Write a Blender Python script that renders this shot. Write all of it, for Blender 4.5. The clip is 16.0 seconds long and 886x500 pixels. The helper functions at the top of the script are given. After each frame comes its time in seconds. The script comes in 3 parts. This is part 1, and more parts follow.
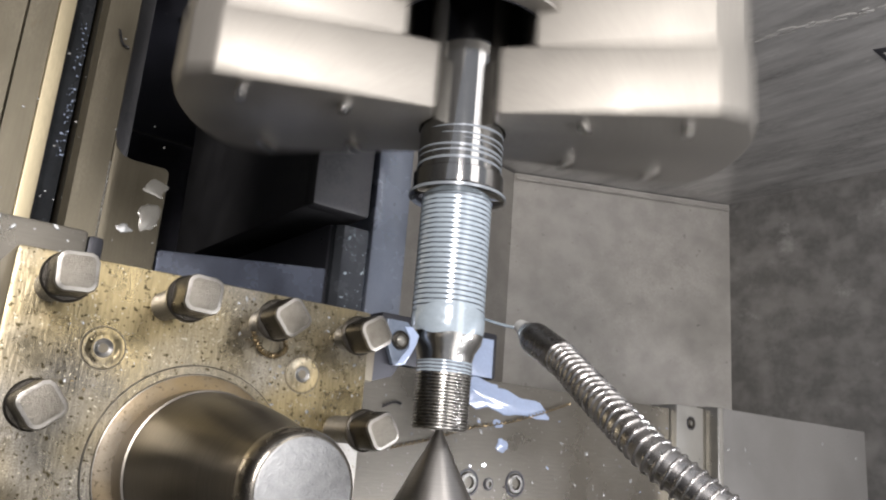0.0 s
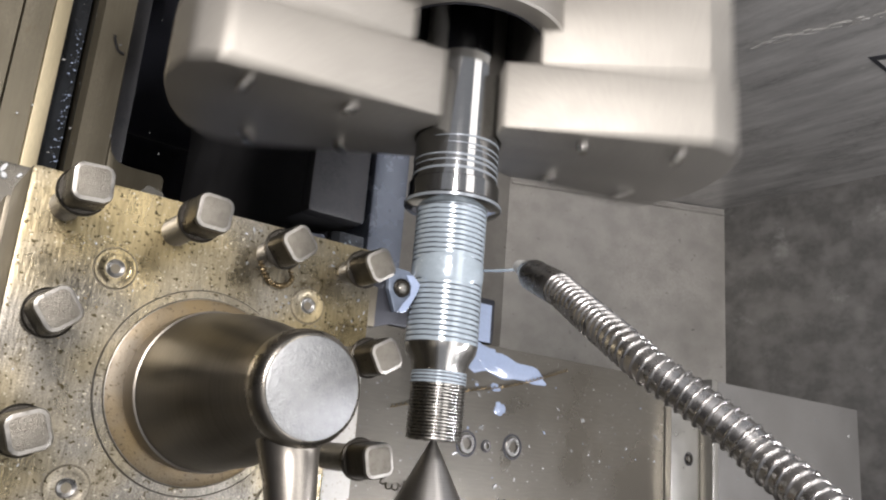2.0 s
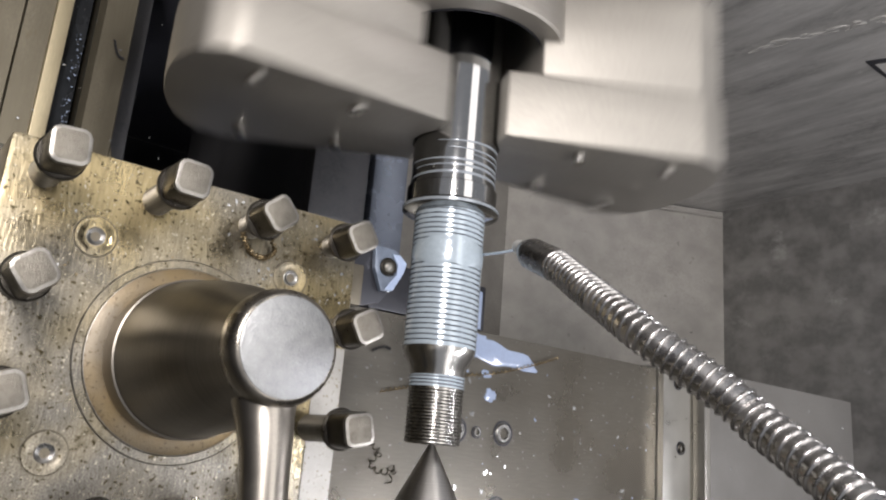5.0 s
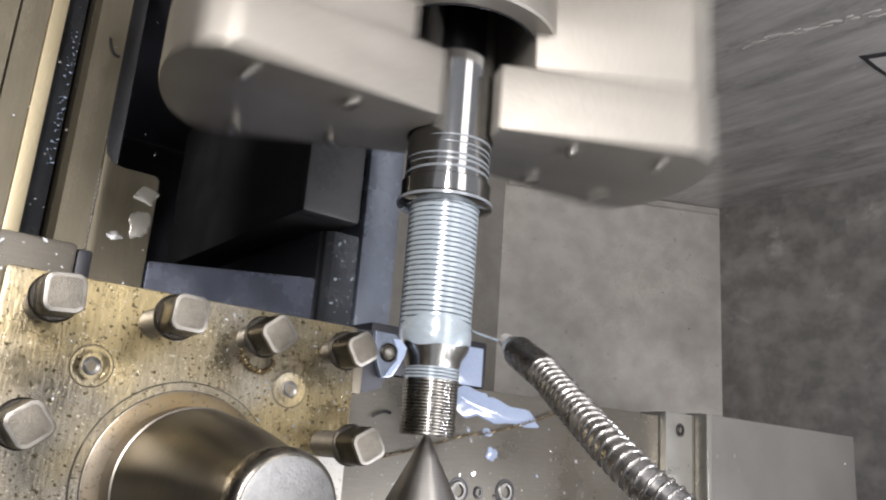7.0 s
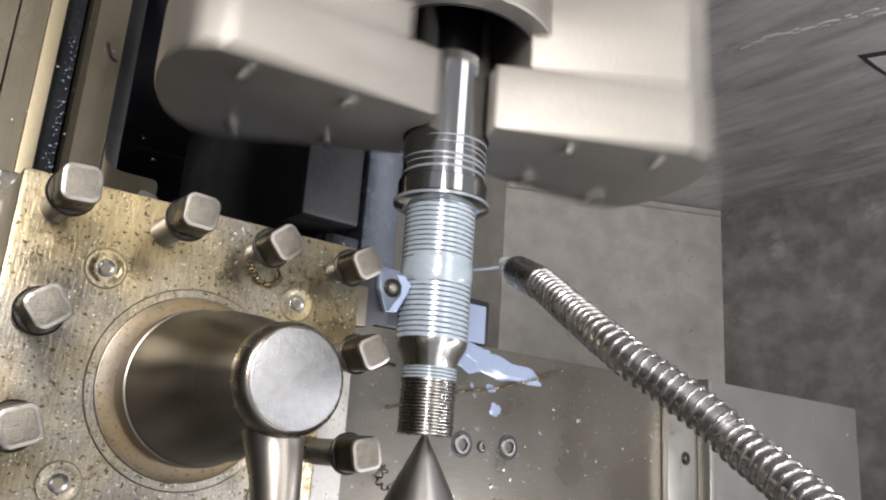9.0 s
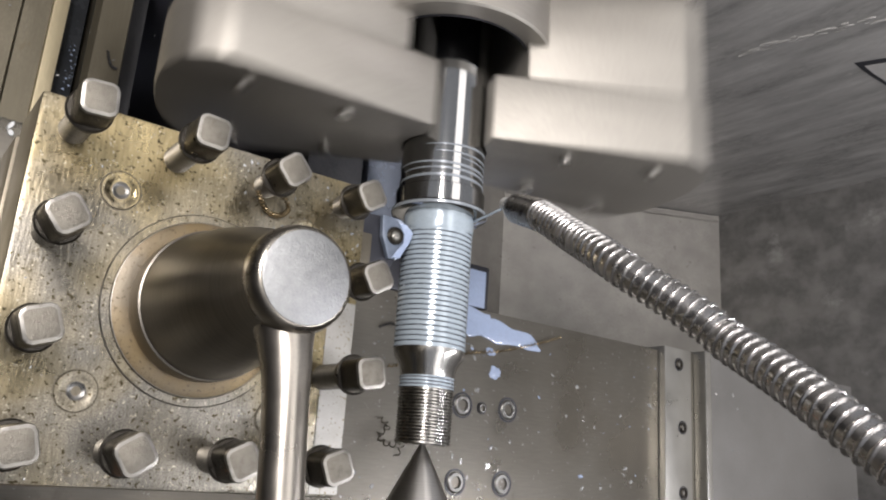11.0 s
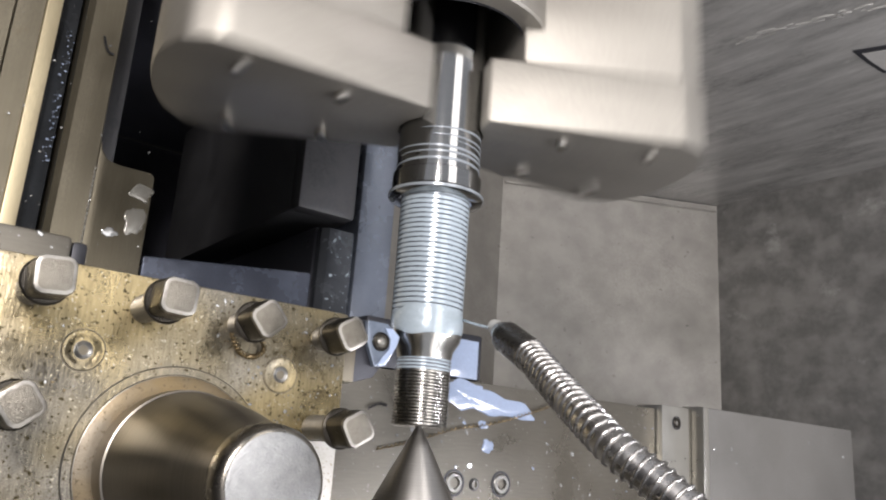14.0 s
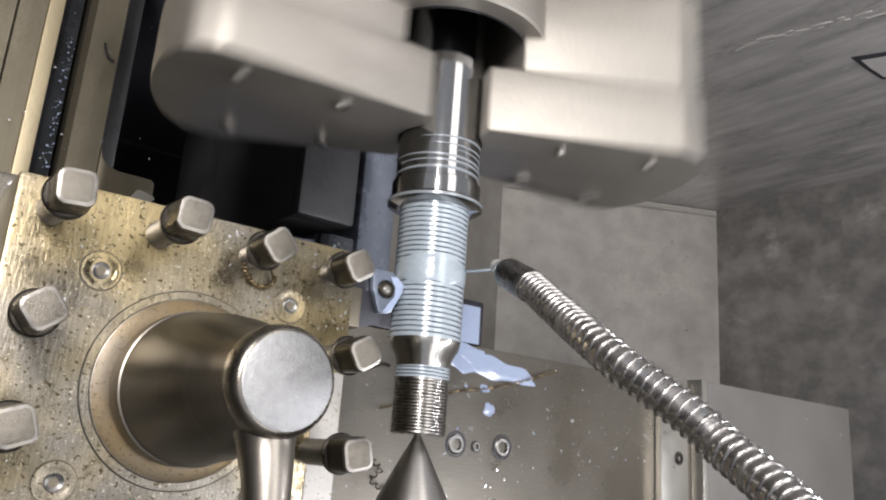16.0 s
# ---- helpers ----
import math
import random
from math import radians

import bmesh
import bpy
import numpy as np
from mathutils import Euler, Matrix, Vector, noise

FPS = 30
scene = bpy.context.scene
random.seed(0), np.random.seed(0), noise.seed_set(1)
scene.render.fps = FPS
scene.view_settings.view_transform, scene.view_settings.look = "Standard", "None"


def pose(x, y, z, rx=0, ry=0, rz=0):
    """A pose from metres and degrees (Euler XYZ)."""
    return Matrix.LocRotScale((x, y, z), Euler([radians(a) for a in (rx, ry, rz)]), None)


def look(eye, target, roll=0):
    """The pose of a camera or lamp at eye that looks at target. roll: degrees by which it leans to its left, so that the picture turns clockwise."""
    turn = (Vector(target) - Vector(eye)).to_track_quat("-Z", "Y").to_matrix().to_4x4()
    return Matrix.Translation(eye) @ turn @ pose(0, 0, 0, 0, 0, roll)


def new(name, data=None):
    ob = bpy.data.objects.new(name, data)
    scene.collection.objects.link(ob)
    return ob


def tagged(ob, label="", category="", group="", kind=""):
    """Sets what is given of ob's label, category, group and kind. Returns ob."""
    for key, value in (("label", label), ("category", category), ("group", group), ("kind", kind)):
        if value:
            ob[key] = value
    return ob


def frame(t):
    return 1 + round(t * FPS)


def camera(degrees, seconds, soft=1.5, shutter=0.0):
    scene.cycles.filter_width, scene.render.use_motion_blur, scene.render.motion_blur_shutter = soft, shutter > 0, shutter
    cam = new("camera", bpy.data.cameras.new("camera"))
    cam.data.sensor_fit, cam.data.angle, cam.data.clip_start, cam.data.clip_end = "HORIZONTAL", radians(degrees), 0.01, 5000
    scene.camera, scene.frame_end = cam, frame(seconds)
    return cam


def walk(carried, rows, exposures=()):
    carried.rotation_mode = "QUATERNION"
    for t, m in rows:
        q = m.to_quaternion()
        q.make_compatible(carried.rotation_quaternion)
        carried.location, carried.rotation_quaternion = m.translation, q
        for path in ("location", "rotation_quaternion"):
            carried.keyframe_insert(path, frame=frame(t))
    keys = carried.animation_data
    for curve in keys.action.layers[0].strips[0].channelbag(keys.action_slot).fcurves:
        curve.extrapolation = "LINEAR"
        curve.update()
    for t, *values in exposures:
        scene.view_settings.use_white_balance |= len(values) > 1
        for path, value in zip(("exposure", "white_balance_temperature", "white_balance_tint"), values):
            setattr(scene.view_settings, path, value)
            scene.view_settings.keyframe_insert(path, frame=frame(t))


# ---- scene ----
cam = camera(58.91, 16.0, 2.1, 0.15)
ROWS = [
    (0.0, -0.3309, -0.0152, 1.5376, 11.151, -37.367, 5.628),
    (0.5, -0.3316, -0.0145, 1.5378, 11.028, -37.562, 5.774),
    (1.0, -0.3324, -0.0125, 1.5384, 10.857, -37.611, 5.838),
    (1.5, -0.3328, -0.0108, 1.5383, 10.953, -37.706, 5.872),
    (2.0, -0.3315, -0.0082, 1.5382, 11.022, -37.726, 5.855),
    (2.5, -0.3309, -0.0075, 1.5398, 11.024, -37.686, 5.965),
    (3.0, -0.3329, -0.0080, 1.5400, 11.065, -37.652, 5.998),
    (3.5, -0.3335, -0.0063, 1.5407, 11.081, -37.647, 5.969),
    (4.0, -0.3333, -0.0048, 1.5415, 10.967, -37.697, 6.014),
    (4.5, -0.3331, -0.0053, 1.5405, 11.123, -37.779, 5.853),
    (5.0, -0.3330, -0.0071, 1.5414, 11.172, -37.767, 5.845),
    (7.5, -0.3294, -0.0163, 1.5464, 11.716, -37.748, 5.242),
    (8.0, -0.3273, -0.0196, 1.5474, 12.001, -37.572, 5.124),
    (8.5, -0.3260, -0.0200, 1.5484, 12.145, -37.441, 5.030),
    (9.0, -0.3263, -0.0169, 1.5480, 12.214, -37.402, 4.912),
    (11.5, -0.3279, -0.0131, 1.5521, 12.412, -37.484, 4.997),
    (12.0, -0.3264, -0.0152, 1.5525, 12.370, -37.423, 5.018),
    (12.5, -0.3261, -0.0173, 1.5518, 12.379, -37.425, 4.989),
    (13.0, -0.3274, -0.0197, 1.5527, 12.301, -37.455, 4.884),
    (13.5, -0.3269, -0.0208, 1.5537, 12.187, -37.468, 4.852),
    (14.0, -0.3258, -0.0210, 1.5525, 12.008, -37.523, 4.883),
    (14.5, -0.3269, -0.0198, 1.5541, 11.983, -37.570, 4.931),
    (15.0, -0.3280, -0.0187, 1.5539, 11.981, -37.621, 5.000),
    (15.5, -0.3276, -0.0179, 1.5541, 12.058, -37.572, 5.031),
    (16.0, -0.3269, -0.0169, 1.5544, 12.047, -37.564, 5.056),
]
walk(cam, [(t, pose(x, y, z, rx, ry, rz)) for t, x, y, z, rx, ry, rz in ROWS], [(t, e, 6430, 15) for t, e in ((0.0, 0.13), (2.0, 0.08), (3.5, 0.02), (5.0, -0.02), (7.5, 0.18), (9.0, 0.14), (11.3, -0.05), (12.3, -0.02), (13.5, 0.20), (16.0, 0.13))])

# ---- world and lamps ----
world = bpy.data.worlds.new("hall")
world.use_nodes = True
scene.world = world
world.node_tree.nodes["Background"].inputs[0].default_value = (0.92, 0.96, 1.0, 1)
world.node_tree.nodes["Background"].inputs[1].default_value = 0.36


def area_lamp(name, eye, target, sx, sy, watts, colour):
    data = bpy.data.lights.new(name, "AREA")
    data.shape, data.size, data.size_y, data.energy, data.color = "RECTANGLE", sx, sy, watts, colour
    ob = new(name, data)
    ob.matrix_world = look(eye, target)
    return ob


area_lamp("overhead_lamp", (0.06, 0.25, 2.32), (0.06, 0.25, 0.0), 0.44, 2.4, 7.5, (1.0, 0.97, 0.91))
# unseen fill, added to brighten the headstock guard and chute
area_lamp("rear_fill_lamp", (0.85, -0.10, 1.95), (0.60, 0.55, 1.0), 1.2, 0.06, 9.0, (0.97, 0.98, 1.0))
area_lamp("door_lamp", (-0.78, 0.42, 2.20), (-0.02, 0.05, 1.1), 0.40, 0.22, 17.0, (1.0, 0.96, 0.90))

# ---- materials ----
def surface(name, base, metallic=0.0, rough=0.5, second=None, scale=60.0, mix=0.5, fine=900.0, bump=0.05, stain=None,
            stain_scale=18.0, stain_at=0.55, stretch=(1, 1, 1), spec=0.5, rough_var=0.18, spread=0.2, coat=0.0, tint=None, tint_scale=9.0, tint_at=0.5, tint_lean=None, brush=None, brush_amount=0.25, speck=0.85, dots=None, glints=None):
    """A node material: base colour varied at two scales, stains with a shape of their own, grain and bump."""
    m = bpy.data.materials.new(name)
    m.use_nodes = True
    n, l = m.node_tree.nodes, m.node_tree.links
    b = n["Principled BSDF"]
    b.inputs["Metallic"].default_value = metallic
    b.inputs["Specular IOR Level"].default_value = spec
    b.inputs["Coat Weight"].default_value = coat
    b.inputs["Coat Roughness"].default_value = 0.08
    tc, mp = n.new("ShaderNodeTexCoord"), n.new("ShaderNodeMapping")
    mp.inputs["Scale"].default_value = stretch
    l.new(tc.outputs["Object"], mp.inputs[0])

    def tex(s, detail=5.0, roughness=0.6):
        t = n.new("ShaderNodeTexNoise")
        t.inputs["Scale"].default_value, t.inputs["Detail"].default_value, t.inputs["Roughness"].default_value = s, detail, roughness
        l.new(mp.outputs[0], t.inputs["Vector"])
        return t.outputs["Fac"]

    def ramp(src, lo, hi):
        r = n.new("ShaderNodeMapRange")
        r.inputs[1].default_value, r.inputs[2].default_value = lo, hi
        l.new(src, r.inputs[0])
        return r.outputs[0]

    def blend(fac, a, c):
        x = n.new("ShaderNodeMix")
        x.data_type = "RGBA"
        l.new(fac, x.inputs[0])
        for sock, v in ((x.inputs[6], a), (x.inputs[7], c)):
            if isinstance(v, tuple):
                sock.default_value = (*v, 1)
            else:
                l.new(v, sock)
        return x.outputs[2]

    second = second or tuple(c * 0.72 for c in base)
    coarse, grain = tex(scale), tex(fine, 3.0)
    colour = blend(ramp(coarse, 0.5 - mix / 2, 0.5 + mix / 2), second, base)
    colour = blend(ramp(grain, 0.5 - spread, 0.5 + spread), tuple(c * speck for c in base), colour)
    if tint:
        spread_out = tex(tint_scale, 3.0, 0.5)
        if tint_lean:   # oil gathers towards one side of the thing
            lean, total = n.new("ShaderNodeVectorMath"), n.new("ShaderNodeMath")
            lean.operation = "DOT_PRODUCT"
            lean.inputs[1].default_value = tint_lean
            l.new(tc.outputs["Object"], lean.inputs[0])
            l.new(lean.outputs["Value"], total.inputs[0])
            l.new(spread_out, total.inputs[1])
            spread_out = total.outputs[0]
        colour = blend(ramp(spread_out, tint_at - 0.10, tint_at + 0.10), colour, tint)
    height = grain
    if brush:
        bm_, bt = n.new("ShaderNodeMapping"), n.new("ShaderNodeTexNoise")
        bm_.inputs["Scale"].default_value = brush
        l.new(tc.outputs["Object"], bm_.inputs[0])
        l.new(bm_.outputs[0], bt.inputs["Vector"])
        bt.inputs["Scale"].default_value, bt.inputs["Detail"].default_value = 1.0, 4.0
        dark = n.new("ShaderNodeMix")
        dark.data_type, dark.blend_type = "RGBA", "MULTIPLY"
        dark.inputs[0].default_value = 1.0
        l.new(colour, dark.inputs[6])
        g = n.new("ShaderNodeMapRange")
        g.inputs[1].default_value, g.inputs[2].default_value, g.inputs[3].default_value, g.inputs[4].default_value = 0.35, 0.65, 1 - brush_amount, 1 + brush_amount * 0.4
        l.new(bt.outputs["Fac"], g.inputs[0])
        l.new(g.outputs[0], dark.inputs[7])
        colour, height = dark.outputs[2], bt.outputs["Fac"]
    if stain:
        colour = blend(ramp(tex(stain_scale, 8.0, 0.65), stain_at, stain_at + 0.12), colour, stain)
    # dots: dark specks; glints: wet sparkle painted as pale specks
    for spots in (dots, glints):
        if spots:
            c, sc, at = spots
            f = ramp(tex(sc, 2.0, 0.5), at, at + 0.05)
            colour = blend(f, colour, c)
    l.new(colour, b.inputs["Base Color"])
    r = n.new("ShaderNodeMapRange")
    r.inputs[1].default_value, r.inputs[2].default_value = 0.3, 0.7
    r.inputs[3].default_value, r.inputs[4].default_value = max(0.03, rough - rough_var / 2), min(1, rough + rough_var / 2)
    l.new(coarse, r.inputs[0])
    l.new(r.outputs[0], b.inputs["Roughness"])
    if bump:
        bp = n.new("ShaderNodeBump")
        bp.inputs["Strength"].default_value, bp.inputs["Distance"].default_value = bump, 0.001
        l.new(height, bp.inputs["Height"])
        l.new(bp.outputs[0], b.inputs["Normal"])
    return m


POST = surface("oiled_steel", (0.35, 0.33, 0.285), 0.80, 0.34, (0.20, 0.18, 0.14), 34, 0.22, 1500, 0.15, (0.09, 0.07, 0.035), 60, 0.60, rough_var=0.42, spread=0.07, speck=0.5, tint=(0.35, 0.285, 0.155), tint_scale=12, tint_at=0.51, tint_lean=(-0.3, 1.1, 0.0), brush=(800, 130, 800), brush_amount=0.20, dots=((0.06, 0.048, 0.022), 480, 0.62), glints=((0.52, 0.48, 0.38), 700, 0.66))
# darker copy of the post's steel, with shade put into the colour
POST_SIDE = surface("shaded_oiled_steel", (0.22, 0.195, 0.15), 0.8, 0.40, (0.13, 0.115, 0.085), 50, 0.3)
BOLT = surface("dark_bolt_steel", (0.085, 0.078, 0.067), 0.9, 0.34, (0.045, 0.040, 0.032), 160, 0.3, 1500, 0.2)
BOLT_TOP = surface("lighter_bolt_top", (0.225, 0.21, 0.18), 0.9, 0.42, (0.13, 0.118, 0.095), 240, 0.25, 1600, 0.4)
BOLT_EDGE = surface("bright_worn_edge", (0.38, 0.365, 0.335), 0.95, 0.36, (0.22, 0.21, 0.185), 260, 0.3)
SHANK = surface("oily_screw_steel", (0.13, 0.12, 0.10), 0.9, 0.36, (0.07, 0.062, 0.05), 200, 0.3)
KNOB = surface("brushed_steel", (0.28, 0.258, 0.225), 1.0, 0.36, (0.22, 0.20, 0.17), 25, 0.6, 900, 0.03, None, rough_var=0.08, brush=(5, 5, 1500), brush_amount=0.14)
LEVER = surface("handled_steel", (0.45, 0.42, 0.375), 1.0, 0.30, (0.36, 0.33, 0.28), 40, 0.5, 900, 0.03)
CAP = surface("scuffed_steel", (0.42, 0.43, 0.435), 0.8, 0.46, (0.30, 0.31, 0.315), 240, 0.25, 900, 0.3)
RING = surface("turned_ring_steel", (0.23, 0.20, 0.155), 0.75, 0.46, (0.15, 0.125, 0.09), 60, 0.32, 900, 0.2, None, tint=(0.22, 0.165, 0.09), tint_scale=26, tint_at=0.52, dots=((0.10, 0.08, 0.05), 600, 0.62))
SLIDE = surface("wet_grey_steel", (0.225, 0.209, 0.178), 0.75, 0.34, (0.16, 0.147, 0.122), 14, 0.3, 700, 0.12, (0.14, 0.13, 0.11), 26, 0.64, tint=(0.20, 0.188, 0.162), tint_scale=7, brush=(60, 500, 500), brush_amount=0.07, rough_var=0.28, glints=((0.42, 0.42, 0.42), 260, 0.70))
WET = surface("blue_wet_steel", (0.13, 0.15, 0.20), 0.6, 0.25, (0.06, 0.065, 0.085), 30, 0.3, 500, 0.1, coat=0.3)
RAIL = surface("dark_wet_rail", (0.10, 0.11, 0.125), 0.6, 0.24, (0.05, 0.055, 0.065), 40, 0.3)
BLUEWAY = surface("coolant_blue_way", (0.30, 0.34, 0.42), 0.5, 0.25, (0.19, 0.22, 0.28), 22, 0.3, 400, 0.1, (0.45, 0.50, 0.60), 30, 0.6, coat=0.4)
REAR = surface("dull_rear_plate", (0.30, 0.293, 0.28), 0.4, 0.40, (0.20, 0.195, 0.184), 8, 0.3, 400, 0.1, (0.22, 0.165, 0.11), 10, 0.66, speck=0.75)
# pale colour standing in for a bright reflection on the post
SHEEN = surface("painted_sheen_steel", (0.54, 0.53, 0.50), 0.8, 0.40, (0.36, 0.34, 0.29), 60, 0.35, 900, 0.1, dots=((0.30, 0.27, 0.20), 500, 0.62))

SCREW = surface("wet_screw_steel", (0.27, 0.265, 0.25), 0.9, 0.34, (0.12, 0.12, 0.12), 260, 0.4, 1200, 0.15)
RIM = surface("handled_rim_steel", (0.36, 0.335, 0.295), 1.0, 0.28, (0.27, 0.245, 0.205), 60, 0.4, 900, 0.05)
STRIP = surface("bright_strip_steel", (0.55, 0.54, 0.50), 0.85, 0.35, None, 45)
BED = surface("ground_way_steel", (0.23, 0.207, 0.155), 0.8, 0.36, (0.155, 0.137, 0.097), 20, 0.3, 800, 0.1, (0.15, 0.12, 0.07), 45, 0.65, (1, 0.35, 1), brush=(700, 30, 700), brush_amount=0.05, speck=0.75)
GOLD = surface("oily_bright_way", (0.66, 0.575, 0.385), 0.7, 0.40, (0.52, 0.445, 0.285), 30, 0.4, 600, 0.05, None, 18, 0.5, (1, 0.2, 1))
CASTING = surface("grey_cast_iron", (0.12, 0.12, 0.125), 0.4, 0.5, (0.06, 0.06, 0.065), 14, 0.3, 300, 0.3)
CAST = surface("dark_cast_iron", (0.20, 0.205, 0.25), 0.3, 0.42, (0.10, 0.104, 0.13), 18, 0.5, 500, 0.4)
GUARD = surface("smeared_grey_steel", (0.265, 0.261, 0.251), 0.4, 0.40, (0.205, 0.201, 0.193), 4.5, 0.34, 90, 0.25, (0.46, 0.452, 0.436), 9, 0.62, tint=(0.30, 0.293, 0.28), tint_scale=20, tint_at=0.53, brush=(20, 26, 12), brush_amount=0.16, speck=0.7)
GUARD_STREAKED = surface("streaked_grey_steel", (0.56, 0.55, 0.53), 0.45, 0.38, (0.28, 0.274, 0.262), 7, 0.24, 110, 0.3, (0.60, 0.59, 0.56), 22, 0.63, (2.2, 1.0, 0.8), brush=(60, 1, 9), brush_amount=0.16)
CHUTE = surface("dull_sheet_steel", (0.42, 0.40, 0.362), 0.45, 0.36, (0.34, 0.323, 0.292), 9, 0.3, 200, 0.12, (0.27, 0.253, 0.225), 13, 0.68, tint=(0.38, 0.363, 0.33), tint_scale=4.5, tint_at=0.55, brush=(25, 25, 25), brush_amount=0.12, dots=((0.28, 0.267, 0.24), 70, 0.69))
WORK = surface("turned_bright_steel", (0.62, 0.61, 0.58), 1.0, 0.22, (0.58, 0.57, 0.55), 300, 0.6, 1200, 0.02, None, 18, 0.5, (0.2, 3, 0.2), rough_var=0.08)
POLISHED = surface("mirror_polished_steel", (0.50, 0.50, 0.49), 1.0, 0.09, (0.42, 0.425, 0.425), 300, 0.6, 1200, 0.01, None, rough_var=0.04)
# THREAD and GROOVE: darker colours that paint the shade inside thread grooves
THREAD = surface("shaded_thread_steel", (0.28, 0.27, 0.245), 1.0, 0.26, (0.21, 0.20, 0.18), 200)
GROOVE = surface("shaded_wet_groove", (0.30, 0.33, 0.37), 0.5, 0.24, (0.23, 0.255, 0.285), 200)
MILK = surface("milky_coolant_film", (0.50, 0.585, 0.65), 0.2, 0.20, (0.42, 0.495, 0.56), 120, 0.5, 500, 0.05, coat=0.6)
STREAK = surface("thin_coolant_streak", (0.42, 0.46, 0.50), 0.4, 0.2, None, 200)
COOLANT = surface("milky_blue_coolant", (0.37, 0.45, 0.62), 0.0, 0.10, (0.31, 0.385, 0.55), 40, 0.6, 300, 0.03, coat=0.6)
JAW = surface("bright_jaw_steel", (0.44, 0.418, 0.378), 0.75, 0.50, (0.385, 0.366, 0.33), 9, 0.5, 300, 0.08, brush=(4, 30, 30), brush_amount=0.10)
CHUCK = surface("grey_chuck_steel", (0.50, 0.485, 0.46), 0.9, 0.28, (0.38, 0.37, 0.35), 20)
BLACK = surface("black_oxide", (0.048, 0.050, 0.060), 0.4, 0.36, (0.027, 0.028, 0.034), 30)
HOSE = surface("chromed_hose_steel", (0.60, 0.585, 0.57), 1.0, 0.26, (0.46, 0.45, 0.44), 120, 0.4, 900, 0.03)
NOZZLE = surface("black_nozzle_steel", (0.16, 0.155, 0.15), 0.9, 0.28, None, 150)
CARBIDE = surface("wet_carbide_insert", (0.24, 0.285, 0.365), 0.4, 0.14, (0.13, 0.16, 0.21), 90, 0.3, coat=0.5)
CENTRE = surface("ground_centre_steel", (0.58, 0.56, 0.53), 1.0, 0.32, (0.53, 0.51, 0.48), 40, 0.6, 900, 0.02, rough_var=0.04, brush=(2, 1400, 2), brush_amount=0.12)
SWARF = surface("brown_swarf", (0.30, 0.23, 0.13), 0.9, 0.35, None, 300)
FILM = surface("thin_pale_film", (0.25, 0.245, 0.22), 0.4, 0.16, (0.19, 0.18, 0.155), 60, 0.4, 400, 0.05, coat=0.6)
WALL = surface("enclosure_paint", (0.78, 0.77, 0.74), 0.0, 0.5, (0.48, 0.48, 0.46), 4)
ORANGE = surface("orange_plastic", (0.65, 0.20, 0.05), 0.0, 0.4)
PLASTIC = surface("pale_grey_plastic", (0.6, 0.6, 0.58), 0.0, 0.4)

# ---- mesh helpers ----
BASE = {}


def thing(name, base, label, category, group="", kind=""):
    ob = new(name)
    ob.empty_display_size = 0.02
    ob.location = base
    BASE[ob.name] = Vector(base)
    return tagged(ob, label, category, group, kind)


def finish(bm, smooth):
    if smooth:
        for f in bm.faces:
            f.smooth = True
        for e in bm.edges:
            if len(e.link_faces) == 2 and e.calc_face_angle(0) > radians(35):
                e.smooth = False


def part(name, bm, material, parent=None, label="", smooth=True):
    """Links a bmesh, built in world metres, as one mesh object under a thing or part."""
    base = BASE[parent.name] if parent else Vector((0, 0, 0))
    bmesh.ops.translate(bm, verts=bm.verts, vec=-base)
    finish(bm, smooth)
    me = bpy.data.meshes.new(name)
    bm.to_mesh(me)
    bm.free()
    for m in material if isinstance(material, (list, tuple)) else [material]:
        me.materials.append(m)
    ob = new(name, me)
    if parent:
        ob.parent = parent
    BASE[ob.name] = base
    return tagged(ob, label) if label else ob


def box(x0, x1, y0, y1, z0, z1, bevel=0.0, bm=None, segments=2):
    bm = bm or bmesh.new()
    r = bmesh.ops.create_cube(bm, size=1.0, matrix=Matrix.Translation(((x0 + x1) / 2, (y0 + y1) / 2, (z0 + z1) / 2)) @ Matrix.Diagonal((x1 - x0, y1 - y0, z1 - z0, 1)))
    if bevel:
        vs = set(r["verts"])
        es = [e for e in bm.edges if e.verts[0] in vs and e.verts[1] in vs]
        bmesh.ops.bevel(bm, geom=es, offset=bevel, segments=segments, affect="EDGES", profile=0.6)
    return bm


def lathe(profile, centre, axis="z", n=48, bm=None, mats=None):
    """A solid of revolution: profile of (along, radius) from one end to the other."""
    bm = bm or bmesh.new()
    rings = []
    for a, r in profile:
        ring = []
        for k in range(n):
            c, s = math.cos(2 * math.pi * k / n), math.sin(2 * math.pi * k / n)
            p = (r * c, r * s, a) if axis == "z" else (r * s, a, r * c) if axis == "y" else (a, r * c, r * s)
            ring.append(bm.verts.new(Vector(centre) + Vector(p)))
        rings.append(ring)
    for i in range(len(rings) - 1):
        for k in range(n):
            f = bm.faces.new((rings[i][k], rings[i][(k + 1) % n], rings[i + 1][(k + 1) % n], rings[i + 1][k]))
            if mats:
                f.material_index = mats[i]
    bm.faces.new(list(reversed(rings[0])))
    bm.faces.new(rings[-1])
    bmesh.ops.recalc_face_normals(bm, faces=bm.faces)
    return bm


